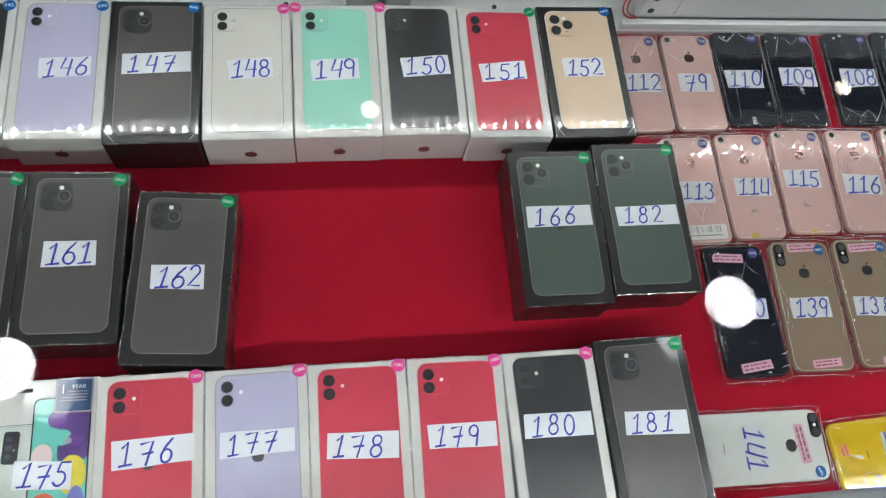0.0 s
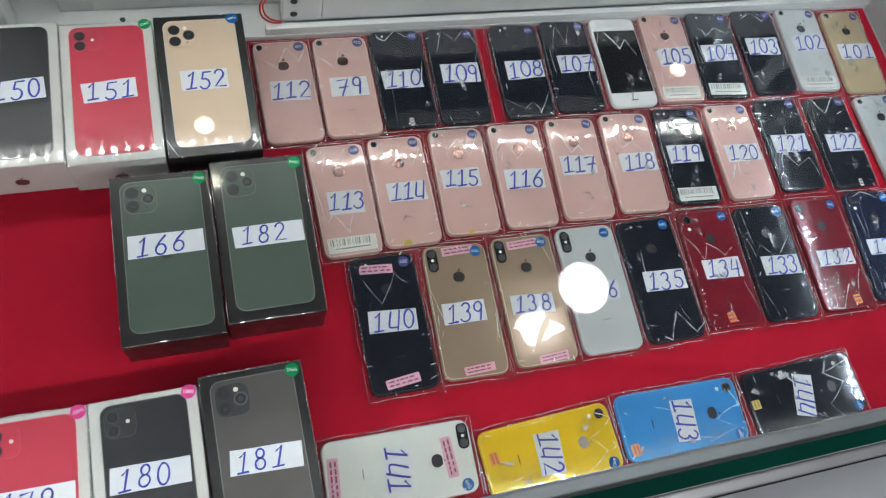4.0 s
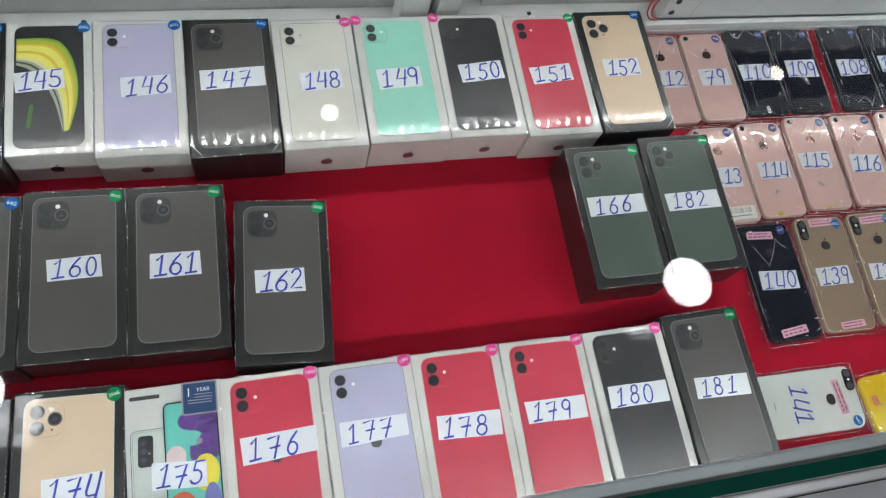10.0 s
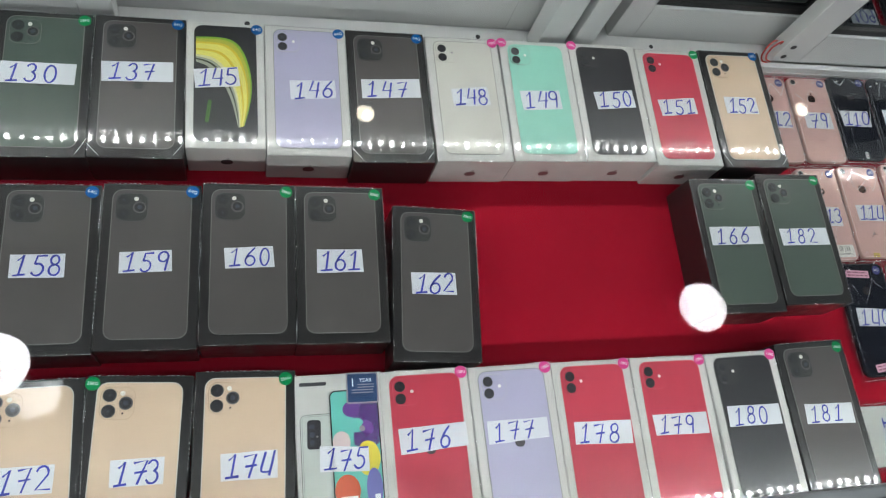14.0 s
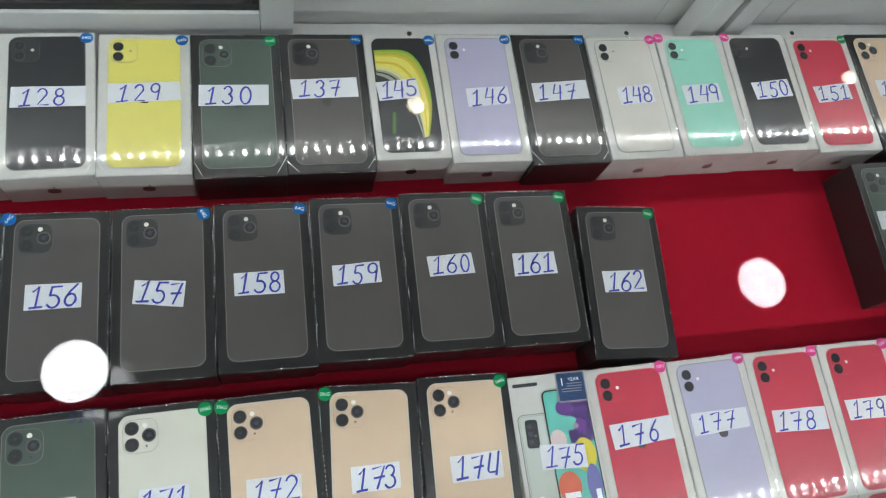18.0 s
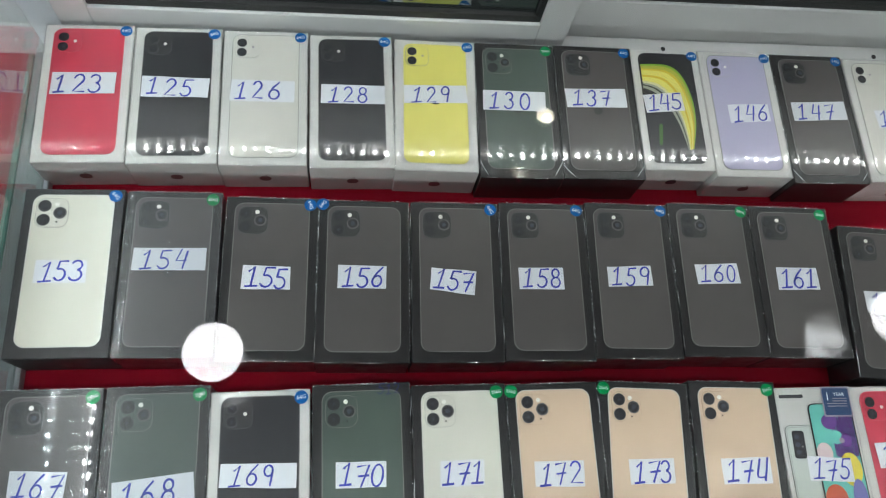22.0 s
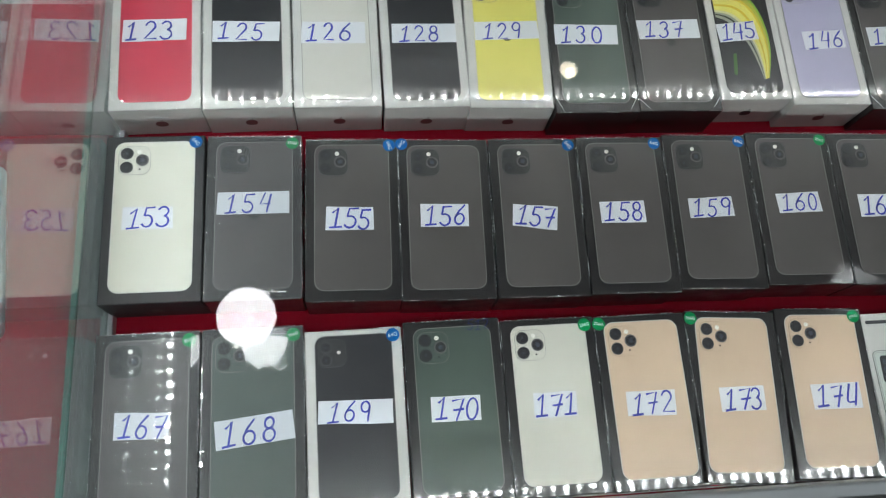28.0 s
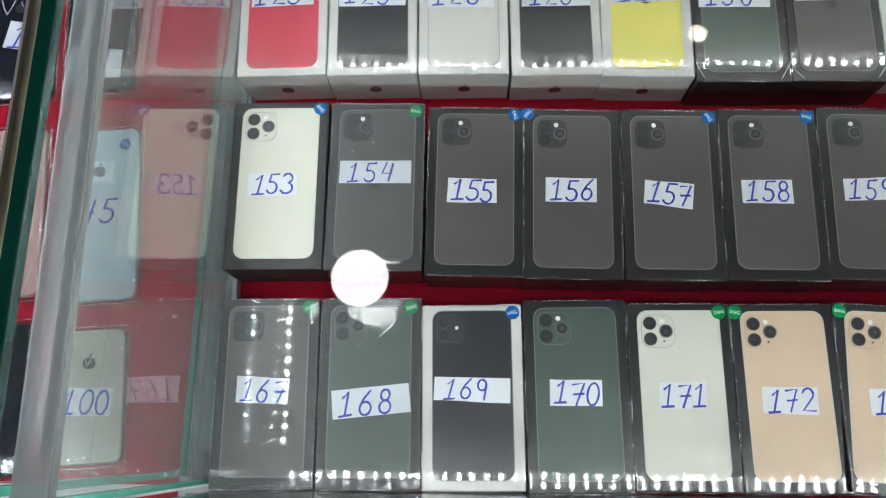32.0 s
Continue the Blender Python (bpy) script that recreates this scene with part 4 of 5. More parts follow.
    if code:
        c = part("barcode_label", slab(w * 0.82, h * 0.13, 0.001, 0.0002), barcode_paper, ob, "pale barcode label", (0, -h * 0.40, top))
        rng = random.Random(COUNT[0])
        u = -w * 0.36
        while u < w * 0.34:
            bw = rng.choice((0.0006, 0.0009, 0.0014))
            part("code_bar", slab(bw, h * 0.055, 0.0001, 0.0001), text_grey, c, "", (u, h * 0.025, 0.0002))
            u += bw + rng.choice((0.0012, 0.0018, 0.0026))
        part("text_bar", slab(w * 0.6, 0.0012, 0.0003, 0.0001), text_grey, c, "", (0, -h * 0.03, 0.0002))
    if note:
        note_on(ob, top + 0.0003, note)
    if dot:
        dot_on(ob, top + 0.0003, w, h, dot, 0.0060)
    bag = part("sleeve", sleeve(w, h, COUNT[0]), film_sleeve, ob, "crinkled clear plastic sleeve")
    tagged(part("sleeve_folds", sleeve_folds(w, h, COUNT[0], (7 if ink in (gold_glass, silver_glass, gold_metal, silver_metal) else 12)), glint_fold, bag, "film creases with their glints painted pale"), kind="stuff")
    # Pale patches are put on sleeves that should show broad glints.
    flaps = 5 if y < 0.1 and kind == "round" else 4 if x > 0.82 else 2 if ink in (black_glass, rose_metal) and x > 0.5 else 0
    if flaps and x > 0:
        tagged(part("film_flaps", slack(w, h, COUNT[0], flaps), glint_flap, bag, "pale patches imitating glints on the film"), kind="stuff")
    return ob


# ---- the shop round the case ----
def structure(name, bm, material, label, category):
    return tagged(part(name, bm, material), label, category, kind="structure")


structure("floor", block(-5, 6, -4, 5, FLOOR - 0.1, FLOOR), floor_tile, "pale tiled shop floor", "floor")
structure("ceiling", block(-5, 6, -4, 5, CEIL + 0.012, CEIL + 0.12), ceiling_paint, "dim grey painted shop ceiling", "ceiling")
structure("wall_north", block(-5, 6, 5, 5.1, FLOOR, CEIL), wall_paint, "plain pale shop wall", "wall")
structure("wall_south", block(-5, 6, -4.1, -4, FLOOR, CEIL), wall_paint, "plain pale shop wall", "wall")
structure("wall_west", block(-5.1, -5, -4, 5, FLOOR, CEIL), wall_paint, "plain pale shop wall", "wall")
structure("wall_east", block(6, 6.1, -4, 5, FLOOR, CEIL), wall_paint, "plain pale shop wall", "wall")


def ceiling_lamp(x, y, r, material, power, colour, label):
    ob = thing("ceiling_lamp", x, y, CEIL, 0, label, "ceiling lamp", "ceiling lamps")
    part("rim", ring_up(r), white_metal, ob)
    part("diffuser", disc_down(r * 0.96), material, ob, "glowing round diffuser")
    if material is spot_glow:
        core = block(-0.016, 0.016, -0.018, 0.014, -0.018, -0.0125, 0.004)
        part("bulb", core, bulb_glow, ob, "bright square diode in the reflector", (0.006, -0.010, 0))
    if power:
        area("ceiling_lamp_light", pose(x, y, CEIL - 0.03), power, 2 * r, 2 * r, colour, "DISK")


def disc_down(r):
    bm = bmesh.new()
    bmesh.ops.create_circle(bm, cap_ends=True, radius=r, segments=48)
    bmesh.ops.translate(bm, vec=(0, 0, -0.012), verts=bm.verts)
    bmesh.ops.reverse_faces(bm, faces=bm.faces)
    return bm


def ring_up(r):
    bm = bmesh.new()
    a = [bm.verts.new((r * math.cos(i * math.pi / 24), r * math.sin(i * math.pi / 24), 0.011)) for i in range(48)]
    b = [bm.verts.new((r * math.cos(i * math.pi / 24), r * math.sin(i * math.pi / 24), -0.014)) for i in range(48)]
    c = [bm.verts.new((r * 0.95 * math.cos(i * math.pi / 24), r * 0.95 * math.sin(i * math.pi / 24), -0.014)) for i in range(48)]
    for p, q in ((a, b), (b, c)):
        for i in range(48):
            bm.faces.new((p[i], p[(i + 1) % 48], q[(i + 1) % 48], q[i]))
    return bm


# The three lamps at negative y are unseen, added as fill light.
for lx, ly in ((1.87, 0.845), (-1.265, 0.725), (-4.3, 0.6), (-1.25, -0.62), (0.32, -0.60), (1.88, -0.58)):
    ceiling_lamp(lx, ly, 0.131, lamp_glow, 0 if ly > 0 else FILL_POWER, (0.95, 0.98, 1.10), "round white ceiling lamp, switched on; front row added unseen")
for lx, ly in ((0.255, 1.88), (2.78, 1.99)):
    ceiling_lamp(lx, ly, 0.045, spot_glow, 0, (1.0, 0.90, 0.76), "small warm recessed ceiling downlight, switched on")

# ---- the display case ----
X0, X1, YF, YB = -1.03, 1.262, 0.0, 0.565
structure("case_ledge", block(X0 - 1.2, X1 + 0.6, -0.46, -0.0125, -0.06, -0.03, 0.004), white_metal, "pale metal ledge along the counter front", "counter ledge")
structure("case_base", block(X0 - 1.2, X1 + 0.6, YF - 0.012, 0.70, FLOOR, -0.004), white_metal, "white lower body of the display counter", "counter base")


def cloth(x0, x1, name, label):
    nx, ny = 60, 24
    verts, faces = [], []
    for j in range(ny + 1):
        for i in range(nx + 1):
            x, y = x0 + (x1 - x0) * i / nx, -0.0038 + 0.5638 * j / ny
            verts.append((x, y, 0.0005 * noise.noise(Vector((x * 5, y * 7, 1)))))
    for j in range(ny):
        for i in range(nx):
            a = j * (nx + 1) + i
            faces.append((a, a + 1, a + nx + 2, a + nx + 1))
    me = bpy.data.meshes.new(name)
    me.from_pydata(verts, [], faces)
    for p in me.polygons:
        p.use_smooth = True
    return structure(name, me, red_cloth, label, "cloth")


cloth(X0 + 0.006, X1 - 0.01, "display_cloth", "deep red felt cloth lining the case floor")
cloth(X0 - 1.1, X0 - 0.037, "display_cloth", "deep red cloth in the neighbouring case")

def slant(bm):
    """The side rail was fixed slightly askew."""
    for v in bm.verts:
        v.co.x -= (v.co.y - 0.0045) * 0.016
    return bm


glass_case = thing("display_case", 0, 0, 0, 0, "long glass display counter with grey metal top rails", "display case")
GT = GLASS + 0.010
part("top_pane", block(-1.044, X1 + 0.03, -0.006, 0.66, GLASS, GT), top_glass, glass_case, "clear horizontal glass top")
part("glass_edge", block(-1.044, X1 + 0.03, -0.016, -0.0065, GLASS, GT, 0.001), glass_green, glass_case, "dark green polished glass edge")
part("glass_edge", block(-1.0540, -1.0445, -0.016, 0.66, GLASS, GT, 0.001), glass_green, glass_case, "dark green polished glass edge")
part("front_trim", block(-1.04, X1 + 0.02, -0.0245, -0.0170, GLASS - 0.006, GLASS + 0.004, 0.0015), strip_metal, glass_case, "pale metal trim before the glass edge")
part("front_trim_line", block(-1.04, X1 + 0.02, -0.0256, -0.0249, GLASS - 0.008, GLASS + 0.001), gasket_black, glass_case, "thin dark line along the trim")
part("front_rail", block(-1.04, X1 + 0.02, -0.010, 0.004, GLASS - 0.03, GLASS - 0.001, 0.002), rail_metal, glass_case, "grey metal front top rail")
part("side_rail", slant(block(-1.0355, -1.0145, 0.0045, 0.533, GLASS - 0.0045, GLASS - 0.001, 0.0015)), rail_plastic, glass_case, "frosted plastic side top rail")
# Baffle added behind the strip so the door panes don't mirror its diodes.
part("led_channel", block(-1.03, X1, 0.5475, 0.5500, GLASS - 0.046, GLASS - 0.0245), white_metal, glass_case, "added white baffle screening the diodes from the door panes")
part("back_rail", block(-1.04, X1 + 0.02, 0.534, 0.567, GLASS - 0.024, GLASS - 0.001, 0.002), white_metal, glass_case, "white metal back top rail")
part("front_pane", block(-1.04, X1, -0.0095, -0.0045, -0.002, GLASS - 0.038), side_glass, glass_case, "clear front glass")
part("side_pane", block(-1.034, -1.028, 0.004, 0.533, 0.004, GLASS - 0.0048), side_glass, glass_case, "clear glass partition")
part("pane_edge", block(-1.0345, -1.0275, -0.0005, 0.0035, 0.004, GLASS - 0.011, 0.0005), glass_pale, glass_case, "pale green glass edge")
part("neighbour_pane", block(-1.0655, -1.0605, 0.011, 0.556, 0.0065, GLASS - 0.020), plain_pane, glass_case, "clear side glass of the neighbouring case")
part("pane_edge", block(-1.0660, -1.0600, 0.011, 0.556, 0.0010, 0.0060, 0.0005), glass_pale, glass_case, "pale green glass edge")
part("pane_edge", block(-1.0660, -1.0600, 0.0045, 0.0105, 0.0010, GLASS - 0.020, 0.0005), glass_pale, glass_case, "pale green glass edge")
part("foot_rail", block(-1.0590, -1.0275, 0.002, 0.56, -0.002, 0.0035, 0.001), foot_metal, glass_case, "worn grey metal strip under the partition")
part("corner_block", block(-1.0270, -1.0215, 0.002, 0.0285, 0.0, 0.030, 0.001), gasket_black, glass_case, "small dark corner block")
part("foot_channel", block(-1.0275, -1.022, 0.03, 0.558, 0.0, 0.012, 0.001), grey_metal, glass_case, "worn metal channel beside the partition")
part("end_pane", block(X1 - 0.006, X1, 0.001, 0.56, 0.0, GLASS - 0.031), side_glass, glass_case, "clear end glass")
part("end_rail", block(X1 - 0.020, X1 + 0.010, 0.0045, 0.524, GLASS - 0.022, GLASS - 0.001, 0.003), grey_metal, glass_case, "grey metal end rail")


def led_strip(a, b, parent_label, half=0.004, shine=None, tape=None):
    a, b = Vector(a), Vector(b)
    d = (b - a).normalized()
    L = (b - a).length
    ob = thing("led_strip", *a, 0, parent_label, "led strip", "led strips")
    s = Vector((-d.y, d.x, 0)) * half
    bm = bmesh.new()
    lo = [bm.verts.new(p) for p in (s, -s, d * L - s, d * L + s)]
    hi = [bm.verts.new(v.co + Vector((0, 0, 0.002))) for v in lo]
    bm.faces.new(lo)
    bm.faces.new(list(reversed(hi)))
    for i in range(4):
        bm.faces.new((lo[i], hi[i], hi[(i + 1) % 4], lo[(i + 1) % 4]))
    part("tape", bm, tape or white_metal, ob, "narrow strip tape")
    n = round(L * 60)
    bm = bmesh.new()
    for i in range(n):
        c = d * (i + 0.5) * L / n
        m = Matrix.Translation(c + Vector((0, 0, -0.0012)))
        bmesh.ops.create_cube(bm, size=0.0044, matrix=m @ Matrix.Diagonal((1, 1, 0.55, 1)))
    leds = part("diodes", bm, shine or led_glow, ob, "bright white diodes")
    tagged(leds, kind="stuff")


led_strip((-1.01, 0.541, GLASS - 0.027), (1.24, 0.541, GLASS - 0.027), "strip of white diodes under the back top rail")
# Screen added under the side rail to hide its diodes from view.
part("rail_lip", slant(block(-1.0157, -1.0146, 0.0045, 0.533, GLASS - 0.0105, GLASS - 0.0046)), rail_metal, glass_case)
led_strip((-1.0200, 0.03, GLASS - 0.0066), (-1.0265, 0.50, GLASS - 0.0066), "strip of white diodes under the side top rail", 0.0034)
led_strip((1.2465, 0.03, GLASS - 0.0250), (1.2465, 0.50, GLASS - 0.0250), "strip of white diodes under the end rail", 0.0030, led_end)
led_strip((-1.0680, 0.03, GLASS - 0.0066), (-1.0700, 0.50, GLASS - 0.0066), "strip of white diodes along the neighbouring case", 0.0040, led_side)
part("neighbour_rail", block(-1.0630, -1.0600, 0.011, 0.533, GLASS - 0.0035, GLASS + 0.008, 0.0008), brass, glass_case, "dull brass edge of the neighbouring case")
# Out-of-view rails and diode strips, added to brighten the neighbouring case.
part("neighbour_back_rail", block(-2.10, -1.045, 0.534, 0.567, GLASS - 0.024, GLASS - 0.001, 0.002), white_metal, glass_case, "unseen white back rail added to the neighbouring case")
part("neighbour_front_rail", block(-2.10, -1.06, -0.010, 0.004, GLASS - 0.031, GLASS - 0.001, 0.002), grey_metal, glass_case, "unseen grey front rail added to the neighbouring case")
led_strip((-2.05, 0.541, GLASS - 0.027), (-1.07, 0.541, GLASS - 0.027), "strip of white diodes under the neighbouring back rail", 0.004, led_side)
led_strip((-2.05, 0.0, GLASS - 0.034), (-1.07, 0.0, GLASS - 0.034), "strip of white diodes under the neighbouring front rail", 0.004, led_side)
led_strip((-1.01, 0.0, GLASS - 0.034), (1.24, 0.0, GLASS - 0.034), "strip of white diodes behind the front top rail", 0.004, led_front)

# ---- sliding doors at the back ----
structure("door_track", block(X0, X1, 0.560, 0.70, -0.002, 0.008, 0.001), white_metal, "white metal sill and door track", "door track")
structure("door_track_lip", block(0.385, X1 - 0.01, 0.5605, 0.5685, 0.008, 0.020, 0.001), white_metal, "white raised lip of the door track", "door track")


def sash(name, x0, x1, y, z0, z1, stile, rail, label):
    ob = tagged(new(name), label, "sliding door", kind="structure")
    t = 0.022
    part("bottom_rail", block(x0 + stile, x1 - stile, y, y + t, z0, z0 + rail, 0.0012), white_metal, ob)
    part("bottom_foot", block(x0, x1, y + 0.002, y + t - 0.002, z0 - 0.006, z0 - 0.0005, 0.0008), white_metal, ob)
    part("stile", block(x0, x0 + stile - 0.0004, y, y + t, z0, z1, 0.0012), white_metal, ob)
    part("stile", block(x1 - stile + 0.0004, x1, y, y + t, z0, z1, 0.0012), white_metal, ob)
    part("top_rail", block(x0 + stile, x1 - stile, y, y + t, z1 - rail * 1.15, z1, 0.0012), white_metal, ob)
    g0, g1, h0, h1 = x0 + stile, x1 - stile, z0 + rail, z1 - rail * 1.15
    for nm, b in (("gasket", (g0, g1, h0, h0 + 0.011)), ("gasket", (g0, g1, h1 - 0.008, h1)), ("gasket", (g0, g0 + 0.007, h0 + 0.011, h1 - 0.008)), ("gasket", (g1 - 0.007, g1, h0 + 0.011, h1 - 0.008))):
        part(nm, block(b[0], b[1], y + 0.004, y + 0.016, b[2], b[3], 0.001), gasket_black, ob, "black rubber gasket")
    part("pane", block(g0 + 0.006, g1 - 0.006, y + 0.010, y + 0.014, h0 + 0.009, h1 - 0.006), mirror_dark, ob, "dark reflecting glass")
    return ob


sash("door_1", X0 + 0.01, -0.452, 0.570, 0.024, 0.305, 0.036, 0.052, "white metal sliding door with reflecting pane")
sash("door_2", -0.50, 0.062, 0.604, 0.014, 0.305, 0.045, 0.066, "white metal sliding door with reflecting pane")
sash("door_3", 0.166, 0.47, 0.604, 0.014, 0.305, 0.036, 0.062, "white metal sliding door with reflecting pane")
d4 = sash("door_4", 0.405, X1 - 0.02, 0.570, 0.024, 0.305, 0.046, 0.060, "white metal sliding door with reflecting pane")
for z in (0.034, 0.056):
    h = part("hole", disc(0.0042, 0.0006, 16), hole_dark, d4, "dark screw hole")
    h.matrix_basis = pose(0.418, 0.5696, z, 90)
post = tagged(new("mullion"), "white metal post between the sliding doors", "door post", kind="structure")
part("post_face", block(0.048, 0.083, 0.566, 0.598, 0.008, 0.305, 0.0015), white_metal, post)
part("post_flange", block(0.094, 0.122, 0.567, 0.600, 0.008, 0.305, 0.0015), white_metal, post)
part("post_web", block(0.0835, 0.0935, 0.588, 0.600, 0.008, 0.305), white_metal, post)
for sx in (-0.31, -0.02, 0.23):
    s = tagged(part("screw", disc(0.0031, 0.0006, 14), hole_dark, None, "", (sx, 0.592, 0.008)), "small steel screw in the door track", "screw", "track screws", "structure")


def wire(points, r, material, name, label):
    cu = bpy.data.curves.new(name, "CURVE")
    cu.dimensions, cu.bevel_depth, cu.bevel_resolution = "3D", r, 2
    sp = cu.splines.new("BEZIER")
    sp.bezier_points.add(len(points) - 1)
    for b, p in zip(sp.bezier_points, points):
        b.co, b.handle_left_type, b.handle_right_type = p, "AUTO", "AUTO"
    ob0 = bpy.data.objects.new(name, cu)
    me = bpy.data.meshes.new_from_object(ob0)
    bpy.data.objects.remove(ob0)
    ob = part(name, me, material)
    return tagged(ob, label, "wire")


wire([(0.404, 0.5685, 0.022), (0.392, 0.567, 0.030), (0.3835, 0.566, 0.046), (0.3850, 0.568, 0.060), (0.395, 0.572, 0.064), (0.404, 0.578, 0.050)], 0.0011, wire_red, "wire", "thin red wire curling beside the door")
wire([(0.404, 0.5690, 0.018), (0.388, 0.568, 0.026), (0.3800, 0.570, 0.044), (0.386, 0.576, 0.056), (0.398, 0.582, 0.052)], 0.0011, wire_red, "wire", "thin red wire curling beside the door")

# ---- boxes in the case ----
red_box = boxed_phone(-0.9826, 0.4797, 1.4, 0.0918, 0.1655, "dual", white_card, red_print, note=(-0.0013, 0.0097, 0.065, 0.0257, 0.4, "123"), dot=("blue", "64G", 0.41, 0.455))
blister(red_box, 0.1655, 0.019)
end_label = part("pink_label", slab(0.060, 0.026, 0.001, 0.0003), pink_tag, red_box, "pink and white printed label on the box side")
end_label.matrix_basis = Matrix(((0, 0, -1, -0.0463), (1, 0, 0, 0.02), (0, -1, 0, 0.030), (0, 0, 0, 1)))
part("label_bar", slab(0.050, 0.005, 0.0005, 0.0002), paper, end_label, "", (0, 0.005, 0.0003))
part("label_bar", slab(0.032, 0.004, 0.0005, 0.0002), paper, end_label, "", (-0.008, -0.005, 0.0003))
blister(boxed_phone(-0.8895, 0.4801, 1.1, 0.0918, 0.1655, "dual", white_card, black_print, note=(-0.0009, 0.0078, 0.07, 0.0247, -1.5, "125"), dot=("blue", "64G", 0.41, 0.455)), 0.1655, 0.016)
boxed_phone(-0.7962, 0.4799, 0.7, 0.0918, 0.1655, "dual", white_card, white_print, note=(-0.0021, 0.0063, 0.0683, 0.0256, -1.3, "126"), dot=("blue", "64G", 0.41, 0.455))
boxed_phone(-0.7024, 0.4783, 0.8, 0.0918, 0.1655, "dual", white_card, black_print, note=(0.0014, 0.0064, 0.0696, 0.0232, -0.3, "128"), dot=("blue", "64G", 0.41, 0.455))
boxed_phone(-0.6098, 0.476, -0.9, 0.0918, 0.1655, "dual", white_card, yellow_print, note=(-0, 0.012, 0.0711, 0.0235, 2.6, "129"), dot=("blue", "64G", 0.41, 0.455))
boxed_phone(-0.5166, 0.4726, -0.4, 0.0932, 0.1712, "triple", black_card, green_print, note=(-0.0037, 0.0099, 0.0719, 0.0252, -0.3, "130"), dot=("green", "256G", 0.4, 0.45))
boxed_phone(-0.423, 0.473, -0.5, 0.0932, 0.1712, "triple", black_card, grey_print, note=(-0.0014, 0.0161, 0.071, 0.0243, 1.6, "137"), dot=("blue", "64G", 0.41, 0.455))
swirl_box(-0.3341, 0.4784, -0.1, 0.083, 0.157, note=(-0.0093, 0.0074, 0.047, 0.0243, 5.4, "145"), dot=("blue", "64G", 0.41, 0.455))
boxed_phone(-0.2462, 0.4751, -0.3, 0.0918, 0.1655, "dual", white_card, lilac_print, note=(0.006, -0.0004, 0.0501, 0.0239, 3.5, "146"), dot=("blue", "64G", 0.41, 0.455))
boxed_phone(-0.1534, 0.4717, -0.1, 0.0932, 0.1712, "triple", black_card, grey_print, note=(0.0022, 0.008, 0.0688, 0.0245, 2.4, "147"), dot=("blue", "64G", 0.41, 0.455))
boxed_phone(-0.0591, 0.4714, 0.2, 0.0918, 0.1655, "dual", white_card, white_print, note=(0.0026, 0.0017, 0.0455, 0.0243, 4.8, "148"), dot=("pink", "128G", 0.42, 0.47))
boxed_phone(0.0339, 0.4728, -0.0, 0.0918, 0.1655, "dual", white_card, mint_print, note=(-0.0015, -0.0006, 0.0513, 0.0256, 3.8, "149"), dot=("pink", "128G", -0.46, 0.475))
boxed_phone(0.1256, 0.474, 0.0, 0.0918, 0.1655, "dual", white_card, black_print, note=(0.0052, 0.0022, 0.0533, 0.0246, 3.7, "150"), dot=("pink", "128G", -0.45, 0.475))
boxed_phone(0.218, 0.4699, -0.0, 0.0918, 0.1655, "dual", white_card, red_print, note=(-0.0011, -0.0007, 0.0522, 0.0233, 3.7, "151"), dot=("green", "256G", 0.42, 0.475))
boxed_phone(0.3123, 0.4717, 0.4, 0.0932, 0.1712, "triple", black_card, gold_print, note=(-0.0013, 0.0027, 0.0482, 0.0245, -0.2, "152"), dot=("blue", "64G", 0.38, 0.46))
boxed_phone(-0.977, 0.2817, 0.3, 0.0955, 0.1725, "triple", black_card, silver_print, note=(-0.0046, -0.0009, 0.0472, 0.0236, -0.4, "153"), dot=("blue", "64G", 0.41, 0.455, -50), bare=True)
boxed_phone(-0.8806, 0.2803, -0.3, 0.0932, 0.1712, "triple", black_card, grey_print, note=(-0.0006, 0.0132, 0.0698, 0.0235, 0.3, "154"), dot=("green", "256G", 0.4, 0.45), loose=True)
boxed_phone(-0.7841, 0.2753, -0.9, 0.0932, 0.1712, "triple", black_card, grey_print, note=(-0.0031, -0.0012, 0.0475, 0.0242, -1.4, "155"), dot=("blue", "64G", 0.41, 0.455, -75))
boxed_phone(-0.6905, 0.2726, -1.0, 0.0932, 0.1712, "triple", black_card, grey_print, note=(-0.0012, 0.0022, 0.0483, 0.024, -0.7, "156"), dot=("blue", "64G", -0.46, 0.47, 50))
boxed_phone(-0.5955, 0.2717, -0.8, 0.0932, 0.1712, "triple", black_card, grey_print, note=(-0.0037, -0.0014, 0.0467, 0.0244, -6.3, "157"), dot=("blue", "64G", 0.41, 0.455, -60))
boxed_phone(-0.5012, 0.2717, -0.8, 0.0932, 0.1712, "triple", black_card, grey_print, note=(-0.0051, 0.0009, 0.0488, 0.0234, 0.6, "158"), dot=("blue", "64G", 0.41, 0.455, -15))
boxed_phone(-0.4072, 0.2725, -1.4, 0.0932, 0.1712, "triple", black_card, grey_print, note=(-0.0033, 0.0024, 0.0491, 0.0226, 2.0, "159"), dot=("blue", "64G", 0.41, 0.455))
boxed_phone(-0.3128, 0.2733, -1.3, 0.0932, 0.1712, "triple", black_card, grey_print, note=(0.0005, 0.0043, 0.048, 0.0217, 1.9, "160"), dot=("green", "256G", 0.4, 0.45))
boxed_phone(-0.2192, 0.2705, -1.3, 0.0932, 0.1712, "triple", black_card, grey_print, note=(-0.002, 0.0013, 0.0476, 0.0245, 0.2, "161"), dot=("green", "256G", 0.4, 0.45))
